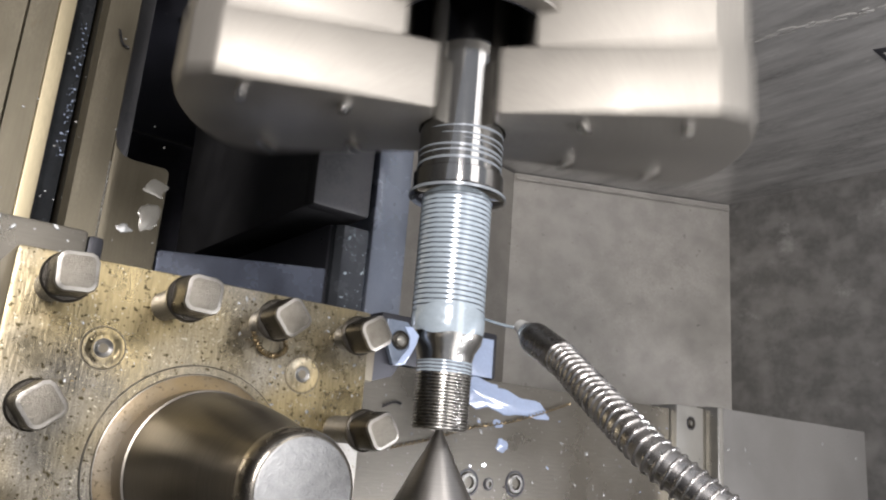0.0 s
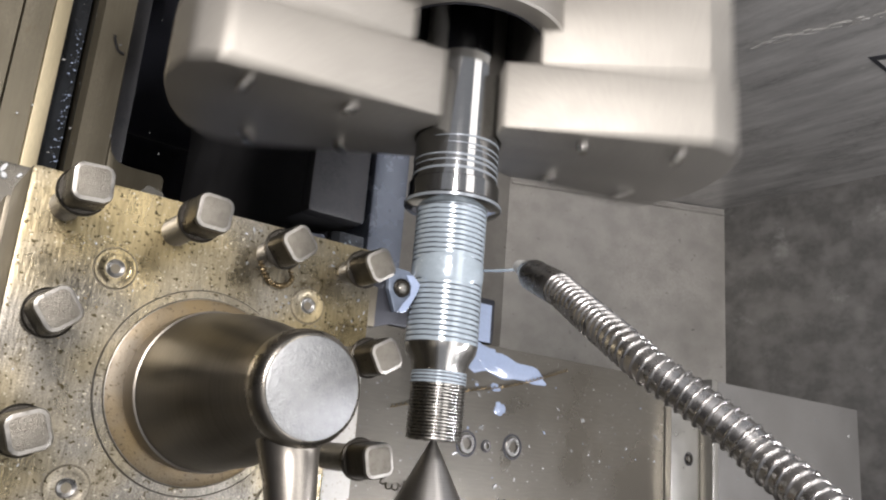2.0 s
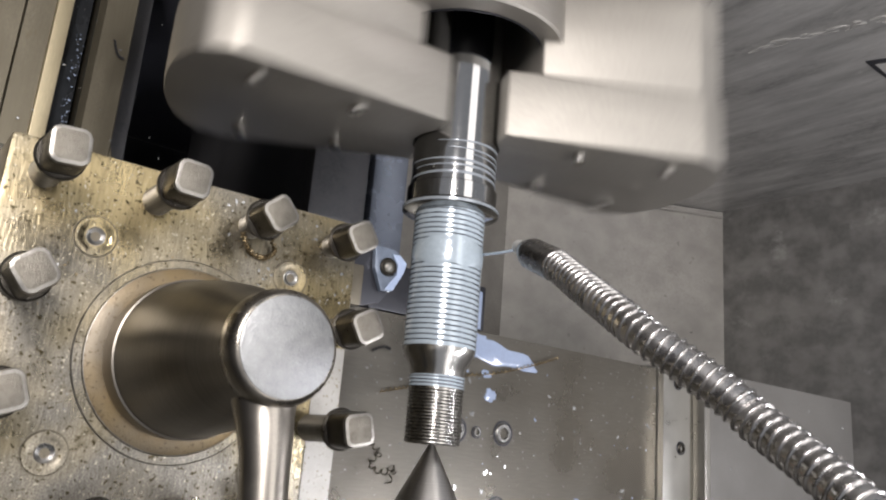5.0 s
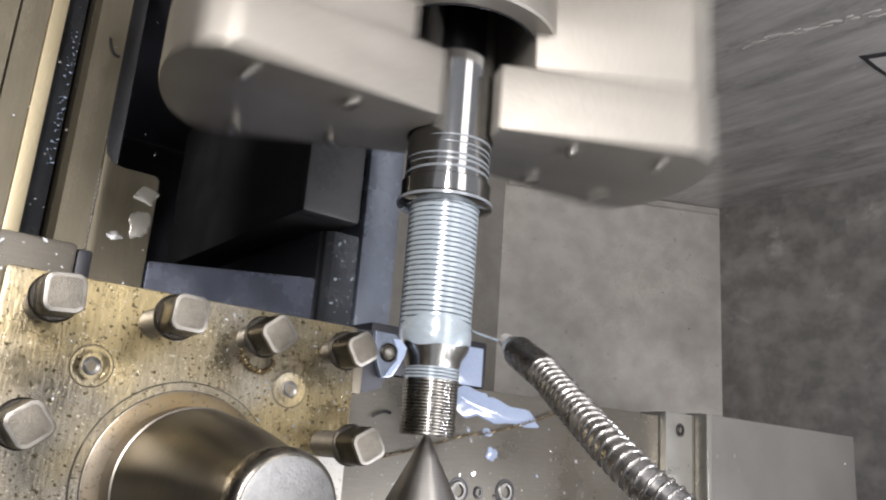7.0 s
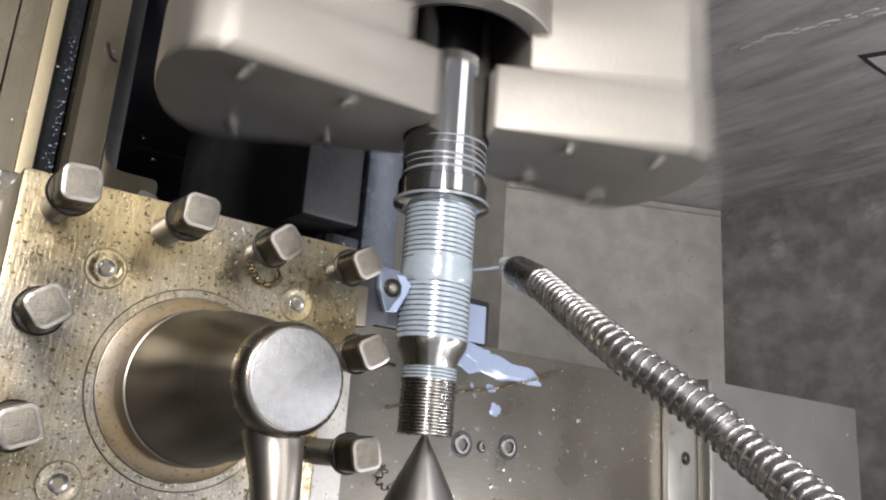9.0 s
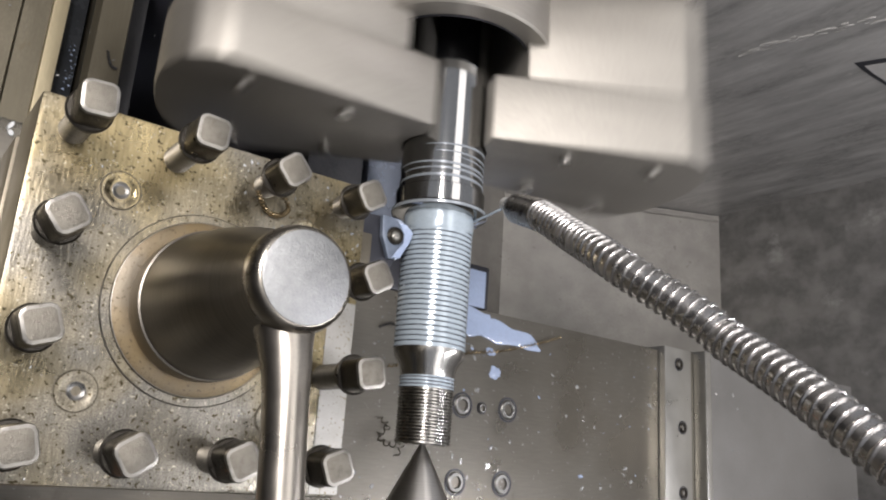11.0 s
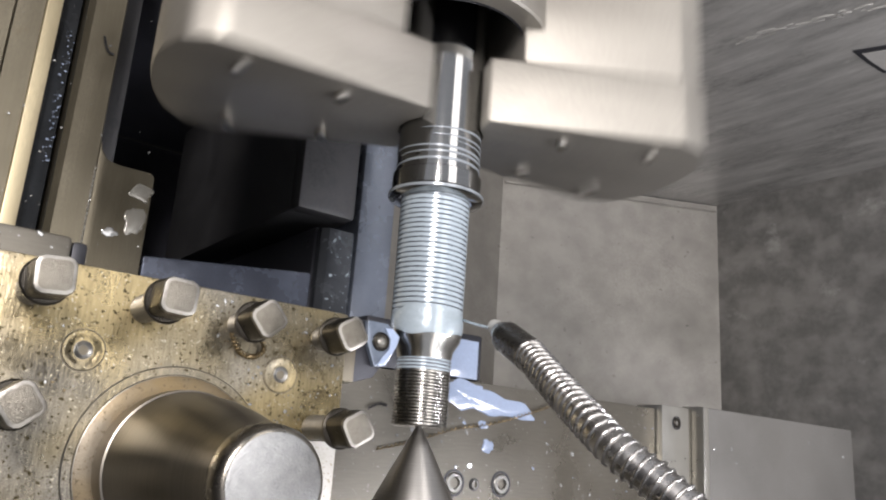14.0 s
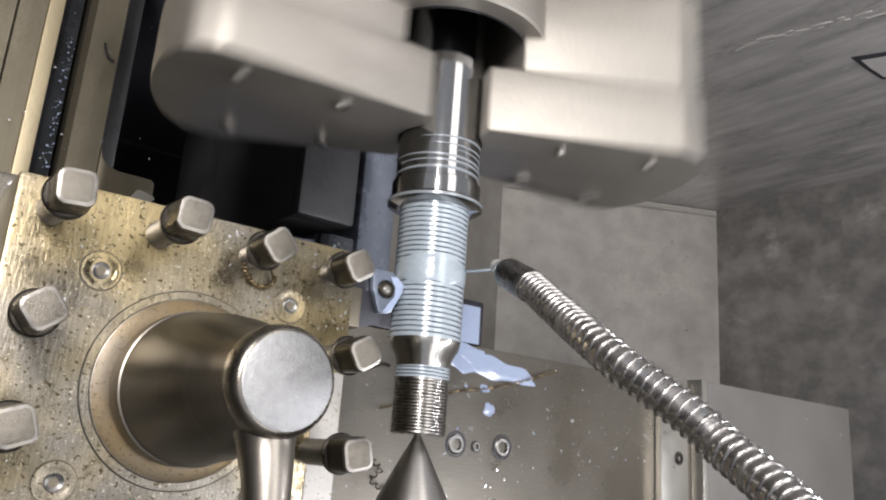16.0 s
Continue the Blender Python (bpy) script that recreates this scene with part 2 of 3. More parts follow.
def extrude(outline, lo, hi, axis="y", bevel=0.0):
    """A prism: outline in the two other axes, in their order, drawn from lo to hi."""
    bm = bmesh.new()

    def at(p, a):
        return (p[0], a, p[1]) if axis == "y" else (p[0], p[1], a) if axis == "z" else (a, p[0], p[1])

    a, b = [bm.verts.new(at(p, lo)) for p in outline], [bm.verts.new(at(p, hi)) for p in outline]
    bm.faces.new(a)
    bm.faces.new(list(reversed(b)))
    for i in range(len(a)):
        j = (i + 1) % len(a)
        bm.faces.new((a[i], b[i], b[j], a[j]))
    bmesh.ops.recalc_face_normals(bm, faces=bm.faces)
    if bevel:
        bmesh.ops.bevel(bm, geom=list(bm.edges), offset=bevel, segments=2, affect="EDGES", profile=0.6)
    return bm


def spline(points, steps=12):
    """Points along a smooth curve through the given ones."""
    pts = [Vector(p) for p in points]
    pts = [2 * pts[0] - pts[1], *pts, 2 * pts[-1] - pts[-2]]
    out = []
    for i in range(1, len(pts) - 2):
        a, b, c, d = pts[i - 1:i + 3]
        for k in range(steps):
            t = k / steps
            out.append(0.5 * (2 * b + (c - a) * t + (2 * a - 5 * b + 4 * c - d) * t * t + (3 * b - a - 3 * c + d) * t ** 3))
    return out + [pts[-2]]


def tube(path, radius, n=16, bm=None, caps=True):
    """A tube along a path; radius is a number or a function of the distance gone."""
    bm = bm or bmesh.new()
    up, gone, rings = Vector((0.1, 0.2, 1)).normalized(), 0.0, []
    for i, p in enumerate(path):
        d = (path[min(i + 1, len(path) - 1)] - path[max(i - 1, 0)]).normalized()
        if i:
            gone += (p - path[i - 1]).length
        side = d.cross(up).normalized()
        up = side.cross(d).normalized()
        r = radius(gone) if callable(radius) else radius
        rings.append([bm.verts.new(p + (side * math.cos(2 * math.pi * k / n) + up * math.sin(2 * math.pi * k / n)) * r) for k in range(n)])
    for a, b in zip(rings, rings[1:]):
        for k in range(n):
            bm.faces.new((a[k], a[(k + 1) % n], b[(k + 1) % n], b[k]))
    if caps:
        bm.faces.new(list(reversed(rings[0])))
        bm.faces.new(rings[-1])
    bmesh.ops.recalc_face_normals(bm, faces=bm.faces)
    return bm


AXIS = 1.1   # height of the spindle's axis

# ---- enclosure and machine bed ----
WALL_Y, BACK_X = 0.55, 1.10
guard = part("wall_headstock", box(-1.2, BACK_X + 0.03, WALL_Y, WALL_Y + 0.03, 0.0, 1.5), GUARD_STREAKED)
tagged(guard, "scratched grey steel headstock guard behind the chuck", "wall", kind="structure")
back = part("wall_back", box(BACK_X, BACK_X + 0.03, -1.6, WALL_Y, 0.0, 2.4), GUARD)
tagged(back, "smeared dull grey steel back splash guard", "wall", kind="structure")
tail = part("wall_tail", box(-1.2, BACK_X + 0.03, -1.63, -1.6, 0.0, 2.4), GUARD)
tagged(tail, "dull grey steel end wall of the enclosure", "wall", kind="structure")
# out of view; added so the polished shaft reflects something dark
front = part("unseen_front_wall", box(-1.23, -1.2, -1.63, WALL_Y + 0.03, 0.0, 2.15), CASTING)
tagged(front, "unseen dark front panel added to darken reflections", "wall", kind="structure")
roof = part("ceiling", box(0.45, BACK_X + 0.03, -1.63, WALL_Y + 0.03, 2.4, 2.43), WALL)
tagged(roof, "plain painted rear roof strip of the enclosure", "ceiling", kind="structure")
ground = part("floor", box(-1.23, BACK_X + 0.03, -1.63, WALL_Y + 0.03, -0.03, 0.0), CAST)
tagged(ground, "dark oily chip pan floor under the bed", "floor", kind="structure")
cz = lambda x: 0.612 - 0.472 * (BACK_X - x)
cb = bmesh.new()
edge = [(BACK_X, WALL_Y - 0.002), (0.668, WALL_Y - 0.002), (0.612, 0.385), (0.40, -0.30), (0.20, -1.5), (BACK_X, -1.5)]
lows, tops = [cb.verts.new((x, y, cz(x) - 0.012)) for x, y in edge], [cb.verts.new((x, y, cz(x))) for x, y in edge]
cb.faces.new(tops), cb.faces.new(list(reversed(lows)))
for k in range(len(edge)):
    cb.faces.new((lows[k], lows[(k + 1) % len(edge)], tops[(k + 1) % len(edge)], tops[k]))
bmesh.ops.recalc_face_normals(cb, faces=cb.faces)
chute = part("chip_chute", cb, CHUTE)
tagged(chute, "dull steel chip chute sloping down from the back guard", "chute", kind="structure")

apron = part("chute_apron", extrude([(0.690, 0.402), (0.690, 0.390), (0.140, 0.500), (0.140, 0.512)], -0.30, WALL_Y - 0.004, "y"), CHUTE)
tagged(apron, "dull steel apron between the chute and the bed", "apron", kind="structure")

# front way: flat, bright strip, dark vee, flat, with an inner ledge near the tailstock side
bed = thing("lathe_bed", (-0.2, 0.0, 0.30), "oily ground steel lathe bed with bright ways", "lathe bed", kind="structure")
part("front_way", extrude([(-0.75, 0.30), (-0.75, 0.848), (-0.2735, 0.848), (-0.2725, 0.845), (-0.2715, 0.848), (-0.2505, 0.848), (-0.2505, 0.30)], -1.5, 0.54), BED, bed)
part("bright_way", extrude([(-0.2500, 0.40), (-0.2500, 0.853), (-0.2380, 0.853), (-0.2380, 0.40)], -1.5, 0.54, bevel=0.0008), GOLD, bed, "bright oily strip of the front way")
part("vee_side", extrude([(-0.2375, 0.40), (-0.2375, 0.840), (-0.2200, 0.830), (-0.2175, 0.40)], -1.5, 0.54), RAIL, bed, "dark wet side of the vee way")
part("inner_way", extrude([(-0.2170, 0.40), (-0.2170, 0.846), (-0.2120, 0.851), (-0.1868, 0.851), (-0.1860, 0.849), (-0.1860, 0.40)], -1.5, 0.54), BED, bed)
part("bed_ledge", extrude([(-0.1858, 0.103 - 1.4), (-0.1858, 0.232), (-0.183, 0.222), (-0.177, 0.2145), (-0.168, 0.2125), (-0.139, 0.2125), (-0.1355, 0.209), (-0.1355, 0.103 - 1.4)], 0.60, 0.849, "z", bevel=0.0015), BED, bed, "stained ledge of the inner way")
part("rear_block", box(0.018, 0.096, 0.225, 0.44, 0.40, 0.815, 0.006), CASTING, bed, "dark block below the chuck")
part("block_top", box(0.014, 0.083, 0.222, 0.44, 0.816, 0.838, 0.006), CASTING, bed, "grey top of the rear block")
part("lower_ledge", box(-0.1855, -0.160, 0.2135, 0.54, 0.40, 0.795, 0.006), CASTING, bed, "dark inner ledge below the way")
part("rear_rail", box(0.038, 0.083, -1.5, 0.206, 0.40, 0.836, 0.002), BLACK, bed, "black side of the rear rail")
part("rail_top", extrude([(0.040, 0.8365), (0.040, 0.846), (0.046, 0.853), (0.074, 0.853), (0.080, 0.846), (0.080, 0.8365)], -1.5, 0.204, bevel=0.001), RAIL, bed, "dark speckled rear rail")
part("rear_way", box(0.086, 0.13, -1.5, 0.50, 0.30, 0.842, 0.002), BLUEWAY, bed, "coolant wet rear way")
part("headstock_foot", box(-0.19, 0.13, 0.44, 0.545, 0.30, 0.86, 0.01), CAST, bed)

# ---- spindle: chuck, shaft and live centre, all turning ----
SPIN = []   # what turns with the spindle
chuck = thing("chuck", (0, 0.30, AXIS), "large grey lathe chuck spinning with two broad bright wedge jaws", "chuck")
part("body", lathe([(0.404, 0.0622), (0.3600, 0.0622), (0.3600, 0.190), (0.365, 0.197), (0.37, 0.199), (0.40, 0.199), (0.405, 0.195), (0.405, 0.0622)], (0, 0, AXIS), "y", 96), CHUCK, chuck)
part("hub", lathe([(0.3605, 0.0623), (0.2980, 0.0623), (0.2980, 0.0775), (0.2995, 0.0790), (0.3605, 0.0790)], (0, 0, AXIS), "y", 80), JAW, chuck, "pale hub round the bore")
# lining coloured black to paint the darkness inside the hole
part("bore", lathe([(0.3600, 0.0621), (0.2974, 0.0621), (0.2974, 0.0606), (0.3590, 0.0606)], (0, 0, AXIS), "y", 64), BLACK, chuck, "dark bore of the chuck")


def pie_jaw(turn):
    """One wedge-shaped soft jaw with its master jaw behind and two bolts; turn: where it points, in degrees about the spindle."""
    c, n = math.cos(radians(turn)), math.sin(radians(turn))

    def ring(points):
        return [(a * c - w * n, AXIS + a * n + w * c) for a, w in points]

    side = ((0.022, 0.042), (0.100, 0.060), (0.168, 0.0755), (0.190, 0.069), (0.205, 0.044), (0.2105, 0.018))
    soft = extrude(ring([(a, -w) for a, w in side] + [(a, w) for a, w in reversed(side)] + [(0.0225, 0.024), (0.0300, 0.012), (0.0325, 0), (0.0300, -0.012), (0.0225, -0.024)]), 0.218, 0.270, "y", bevel=0.003)
    jaw = part("jaw", soft, JAW, chuck, "broad bright wedge-shaped steel jaw")
    part("master_jaw", extrude(ring([(0.047, -0.0465), (0.166, -0.074), (0.188, -0.0675), (0.203, -0.043), (0.208, 0.0), (0.203, 0.043), (0.188, 0.0675), (0.166, 0.074), (0.047, 0.0465)]), 0.2703, 0.3590, "y", bevel=0.001), JAW, jaw, "pale master jaw behind the soft jaw")
    for a, w in ((0.085, 0.036), (0.085, -0.036), (0.155, 0.048), (0.155, -0.048)):
        (x, z), = ring([(a, w)])
        part("jaw_screw", lathe([(0.2125, 0.002), (0.2122, 0.0042), (0.2130, 0.0050), (0.2195, 0.0050), (0.2195, 0.002)], (x, 0, z), "y", 12), WORK, jaw, "bright hexagon jaw bolt")


for turn in (-7.5, 172.5):
    pie_jaw(turn)
SPIN.append((chuck, 0.30))

shaft = thing("workpiece", (0, 0, AXIS), "bright threaded steel shaft wet with milky coolant", "shaft")


def thread(y0, y1, r, depth, pitch, n=72, per=8, flat=0.70):
    """A true screw thread about the spindle's axis; crests are material 0, grooves 1."""
    bm = bmesh.new()
    m = int((y1 - y0) / pitch * per)
    rows = []
    for i in range(m + 1):
        y = y0 + (y1 - y0) * i / m
        row = []
        for k in range(n):
            u = (i / per + k / n) % 1.0
            v = 0.0 if u < flat else 1 - abs((u - flat) / (1 - flat) * 2 - 1)
            e = min(1.0, i / per, (m - i) / per)
            a = 2 * math.pi * k / n
            rr = r - depth * v * e
            row.append(bm.verts.new((rr * math.sin(a), y, AXIS + rr * math.cos(a))))
        rows.append(row)
    for i in range(m):
        for k in range(n):
            f = bm.faces.new((rows[i][k], rows[i][(k + 1) % n], rows[i + 1][(k + 1) % n], rows[i + 1][k]))
            # groove faces get the darker material, painting the shade between crests
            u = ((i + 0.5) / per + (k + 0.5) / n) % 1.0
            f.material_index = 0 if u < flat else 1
    bmesh.ops.recalc_face_normals(bm, faces=bm.faces)
    return bm


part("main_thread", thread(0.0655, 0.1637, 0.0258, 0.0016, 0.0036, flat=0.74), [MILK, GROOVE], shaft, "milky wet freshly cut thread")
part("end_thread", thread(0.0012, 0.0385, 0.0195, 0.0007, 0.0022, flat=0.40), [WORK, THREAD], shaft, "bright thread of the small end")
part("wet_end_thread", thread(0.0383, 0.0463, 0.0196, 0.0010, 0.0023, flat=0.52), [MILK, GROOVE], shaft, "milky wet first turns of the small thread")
part("taper", lathe([(0.0460, 0.0188), (0.0475, 0.0193), (0.0530, 0.0205), (0.0600, 0.0248), (0.0640, 0.0254), (0.0660, 0.0256)], (0, 0, AXIS), "y", 72), WORK, shaft)
part("end_face", lathe([(0.0, 0.006), (0.0, 0.0180), (0.0014, 0.0192)], (0, 0, AXIS), "y", 72), WORK, shaft)
part("flange", lathe([(0.1635, 0.0240), (0.1635, 0.0262), (0.1647, 0.0345), (0.1657, 0.0356), (0.1677, 0.0356), (0.1687, 0.0345), (0.1690, 0.030)], (0, 0, AXIS), "y", 80), POLISHED, shaft, "thin polished flange")
part("flange_rim", lathe([(0.1653, 0.0350), (0.1657, 0.0358), (0.1677, 0.0358), (0.1681, 0.0350)], (0, 0, AXIS), "y", 80), STREAK, shaft, "wet flange rim")
part("collar", lathe([(0.1687, 0.0250), (0.1687, 0.0325), (0.1697, 0.0334), (0.1820, 0.0334), (0.1827, 0.0326), (0.1827, 0.020)], (0, 0, AXIS), "y", 80), POLISHED, shaft, "bright shoulder collar")
part("shank", lathe([(0.1825, 0.025), (0.1829, 0.0312), (0.40, 0.0312), (0.40, 0.01)], (0, 0, AXIS), "y", 80), POLISHED, shaft, "mirror bright plain shank")
rnd = random.Random(5)
for k in range(6):
    bm = bmesh.new()
    y, a0, span, n = 0.1868 + 0.0053 * k, rnd.uniform(0, 6.3), rnd.uniform(3.6, 5.6), 48
    ring = [[bm.verts.new(((0.0310 + h) * math.sin(a0 + span * i / n), y + w * (0.3 + math.sin(math.pi * i / n)) + 0.0016 * math.sin(3 * i / n + k), AXIS + (0.0310 + h) * math.cos(a0 + span * i / n))) for w, h in ((-0.0011, 0.0), (-0.0005, 0.0006), (0.0005, 0.0006), (0.0011, 0.0))] for i in range(n + 1)]
    for a, b in zip(ring, ring[1:]):
        for q in range(3):
            bm.faces.new((a[q], b[q], b[q + 1], a[q + 1]))
    bmesh.ops.recalc_face_normals(bm, faces=bm.faces)
    part("coolant_streak", bm, STREAK, shaft, "thin milky coolant streak")
SPIN.append((shaft, 0.0))

centre = thing("live_centre", (0, -0.06, AXIS), "ground steel live centre cone holding the shaft end", "lathe centre")
part("cone", lathe([(0.0015, 0.0012), (0.0, 0.0022), (-0.062, 0.0345), (-0.064, 0.0350), (-0.064, 0.020)], (0, 0, AXIS), "y", 72), CENTRE, centre)
part("quill", lathe([(-0.064, 0.030), (-0.066, 0.038), (-0.20, 0.038), (-0.20, 0.01)], (0, 0, AXIS), "y", 48), CENTRE, centre)
SPIN.append((centre, -0.06))

# ---- carriage ----
CROSS, SADDLE = [], []   # what rides on the cross slide, and on the saddle alone

post = thing("tool_post", (-0.197, -0.030, 0.96), "oil-stained four-way steel tool post with square-headed bolts", "tool post")
CROSS.append(post)
TOP = 1.172
PX0, PX1, PY0, PY1 = -0.284, -0.1065, -0.1175, 0.0575
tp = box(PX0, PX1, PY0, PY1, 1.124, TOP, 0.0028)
# side faces take the darker copy, which stands in for shade
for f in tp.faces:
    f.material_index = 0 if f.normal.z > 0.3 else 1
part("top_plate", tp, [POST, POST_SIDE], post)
# parts under the top plate are coloured dark for the shade there
part("core", box(-0.250, -0.150, -0.080, 0.020, 1.078, 1.125, 0.002), POST_SIDE, post, "oily core with shade in its colour")
part("bottom_plate", box(PX0 + 0.003, PX1 - 0.004, PY0 + 0.004, PY1 + 0.0070, 1.02, 1.0785, 0.002), POST_SIDE, post, "oily lower plate with shade in its colour")
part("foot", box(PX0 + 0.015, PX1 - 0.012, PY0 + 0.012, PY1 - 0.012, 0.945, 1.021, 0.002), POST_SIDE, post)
KX, KY = -0.1955, -0.0310
part("base_ring", lathe([(TOP - 0.003, 0.030), (TOP - 0.003, 0.0478), (TOP + 0.0006, 0.0478), (TOP + 0.0012, 0.0472), (TOP + 0.0016, 0.0437), (TOP + 0.0028, 0.0434), (TOP + 0.0031, 0.0430), (TOP + 0.0040, 0.0360), (TOP + 0.0040, 0.020)], (KX, KY, 0), "z", 80, mats=[0, 0, 2, 0, 0, 2, 1, 1]), [POST, RING, BOLT_EDGE], post, "turned steel base ring with a brown inner band")
knob = part("clamp_column", lathe([(TOP + 0.004, 0.020), (TOP + 0.004, 0.0355), (TOP + 0.010, 0.0362), (TOP + 0.0200, 0.0360), (TOP + 0.0204, 0.0352), (TOP + 0.050, 0.0318), (TOP + 0.070, 0.0280), (TOP + 0.085, 0.0243), (TOP + 0.093, 0.0225), (TOP + 0.100, 0.0217), (TOP + 0.1040, 0.0212), (TOP + 0.1075, 0.0202), (TOP + 0.1098, 0.0186), (TOP + 0.1110, 0.0166), (TOP + 0.1114, 0.0150), (TOP + 0.1114, 0.010)], (KX, KY, 0), "z", 80), KNOB, post, "smooth turned clamping column")
part("head_rim", lathe([(TOP + 0.1000, 0.0212), (TOP + 0.1010, 0.0219), (TOP + 0.1050, 0.0219), (TOP + 0.1085, 0.0213), (TOP + 0.1104, 0.0203), (TOP + 0.1113, 0.0191), (TOP + 0.1115, 0.0180), (TOP + 0.1115, 0.010)], (KX, KY, 0), "z", 56), RIM, knob, "rounded steel rim of the head")
part("cap", lathe([(TOP + 0.1110, 0.0186), (TOP + 0.1118, 0.0186), (TOP + 0.1121, 0.0180), (TOP + 0.1122, 0.0003)], (KX, KY, 0), "z", 56), CAP, knob, "scuffed pale flat top")
lever = spline([(KX, KY - 0.004, 1.2650), (KX + 0.001, KY - 0.022, 1.2685), (KX + 0.002, KY - 0.045, 1.2735), (KX + 0.004, KY - 0.12, 1.281), (KX + 0.006, KY - 0.22, 1.298)], 8)
part("lever", tube(lever, lambda s: 0.0088 + 0.0068 * max(0.0, 1 - s / 0.050) ** 2, 24), LEVER, post, "round steel clamping lever")


def bolt(x, y, top, turn):
    """One clamping bolt: threaded shank, flange, square head with dark sides and a lighter top."""
    s, h, c = 0.0080, 0.0175, 0.0034
    sh = thread_post(x, y, TOP - 0.004, top - h - 0.002)
    shank = part("bolt", sh, SHANK, post, "square-headed steel clamping bolt")
    part("flange", lathe([(top - h - 0.0022, 0.006), (top - h - 0.0022, 0.0096), (top - h - 0.0016, 0.0103), (top - h - 0.0004, 0.0103), (top - h + 0.0004, 0.0094), (top - h + 0.0006, 0.0070)], (x, y, 0), "z", 28), BOLT, shank)
    hd = extrude([(x - s, y - s + c), (x - s, y + s - c), (x - s + c * 0.35, y + s - c * 0.35), (x - s + c, y + s), (x + s - c, y + s), (x + s - c * 0.35, y + s - c * 0.35), (x + s, y + s - c), (x + s, y - s + c), (x + s - c * 0.35, y - s + c * 0.35), (x + s - c, y - s), (x - s + c, y - s), (x - s + c * 0.35, y - s + c * 0.35)], top - h, top, "z")
    rim = [e for e in hd.edges if abs(e.verts[0].co.z - top) < 1e-6 and abs(e.verts[1].co.z - top) < 1e-6]
    bmesh.ops.bevel(hd, geom=rim, offset=0.0019, segments=2, affect="EDGES", profile=0.6)
    hd.normal_update()
    # head faces by slope: sides darkest, flat top lighter, worn rim brightest
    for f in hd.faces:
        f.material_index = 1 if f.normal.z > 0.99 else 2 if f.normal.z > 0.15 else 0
    bmesh.ops.rotate(hd, verts=hd.verts, cent=(x, y, top), matrix=Matrix.Rotation(radians(turn), 3, "Z"))
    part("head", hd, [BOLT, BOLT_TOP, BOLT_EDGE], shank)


def thread_post(x, y, z0, z1, r=0.0068, pitch=0.002):
    prof, z = [(z0, 0.003), (z0, r)], z0
    while z + pitch < z1:
        prof += [(z + pitch * 0.45, r), (z + pitch * 0.7, r - 0.0011), (z + pitch, r)]
        z += pitch
    return lathe(prof + [(z1, r), (z1, 0.003)], (x, y, 0), "z", 24)


for x, y, top, turn in (
        (-0.2680, 0.0417, 1.2200, 4), (-0.2188, 0.0415, 1.2220, -3), (-0.1705, 0.0412, 1.2080, 40), (-0.1225, 0.0412, 1.2050, 32),
        (-0.2700, -0.0085, 1.2140, 38), (-0.1225, -0.0065, 1.2190, 30),
        (-0.2715, -0.0545, 1.2140, 20), (-0.1233, -0.0557, 1.2220, 12),
        (-0.2715, -0.1010, 1.2140, 14), (-0.2270, -0.1015, 1.2140, 33), (-0.1800, -0.1015, 1.2140, 27), (-0.1320, -0.1015, 1.2140, 22)):
    bolt(x, y, top, turn)
for x, y in ((-0.2425, 0.0186), (-0.1450, 0.0190), (-0.2455, -0.0765), (-0.150, -0.080)):
    part("plug_groove", lathe([(TOP - 0.003, 0.004), (TOP - 0.003, 0.0099), (TOP + 0.0003, 0.0097), (TOP + 0.0003, 0.0090)], (x, y, 0), "z", 40), POST_SIDE, post, "dark groove round a plug")
    plug = part("pin_plug", lathe([(TOP - 0.004, 0.003), (TOP - 0.004, 0.0093), (TOP + 0.0005, 0.0093), (TOP + 0.0008, 0.0089), (TOP + 0.0008, 0.0066), (TOP + 0.0006, 0.0063), (TOP + 0.0006, 0.0040), (TOP - 0.0010, 0.0039), (TOP - 0.0010, 0.0006)], (x, y, 0), "z", 40), POST, post, "round steel plug with a drilled dimple")
    part("dimple", lathe([(TOP - 0.0009, 0.0042), (TOP + 0.0008, 0.0042), (TOP + 0.0010, 0.0038), (TOP + 0.0006, 0.0030), (TOP + 0.0001, 0.0016), (TOP - 0.0001, 0.0003)], (x, y, 0), "z", 32), SCREW, plug, "shiny drilled dimple")

# thin pale strip: the post top's sheen, put into colour
part("sheen_strip", box(-0.1245, -0.1078, -0.1158, -0.0130, TOP - 0.002, TOP + 0.0004), SHEEN, post, "pale strip painting the sheen on the post top")

tool = thing("cutting_tool", (-0.08, 0.05, 1.09), "wet steel threading tool with a pale carbide insert", "cutting tool")
CROSS.append(tool)
part("shank", box(-0.245, -0.060, 0.0265, 0.0535, 1.078, 1.104, 0.001), POST_SIDE, tool)
part("tool_head", extrude([(-0.112, 0.0265), (-0.060, 0.0265), (-0.0430, 0.0320), (-0.0360, 0.0420), (-0.0385, 0.0600), (-0.0480, 0.0700), (-0.0640, 0.0690), (-0.1, 0.0560)], 1.076, 1.1005, "z", bevel=0.001), BLACK, tool, "black tool head")
ins = part("insert", extrude([(-0.0535, 0.0690), (-0.0375, 0.0690), (-0.0272, 0.0610), (-0.0290, 0.0555), (-0.0385, 0.0395), (-0.0460, 0.0390), (-0.0525, 0.0540)], 1.1008, 1.1052, "z", bevel=0.0006), CARBIDE, tool, "pale wet carbide insert")
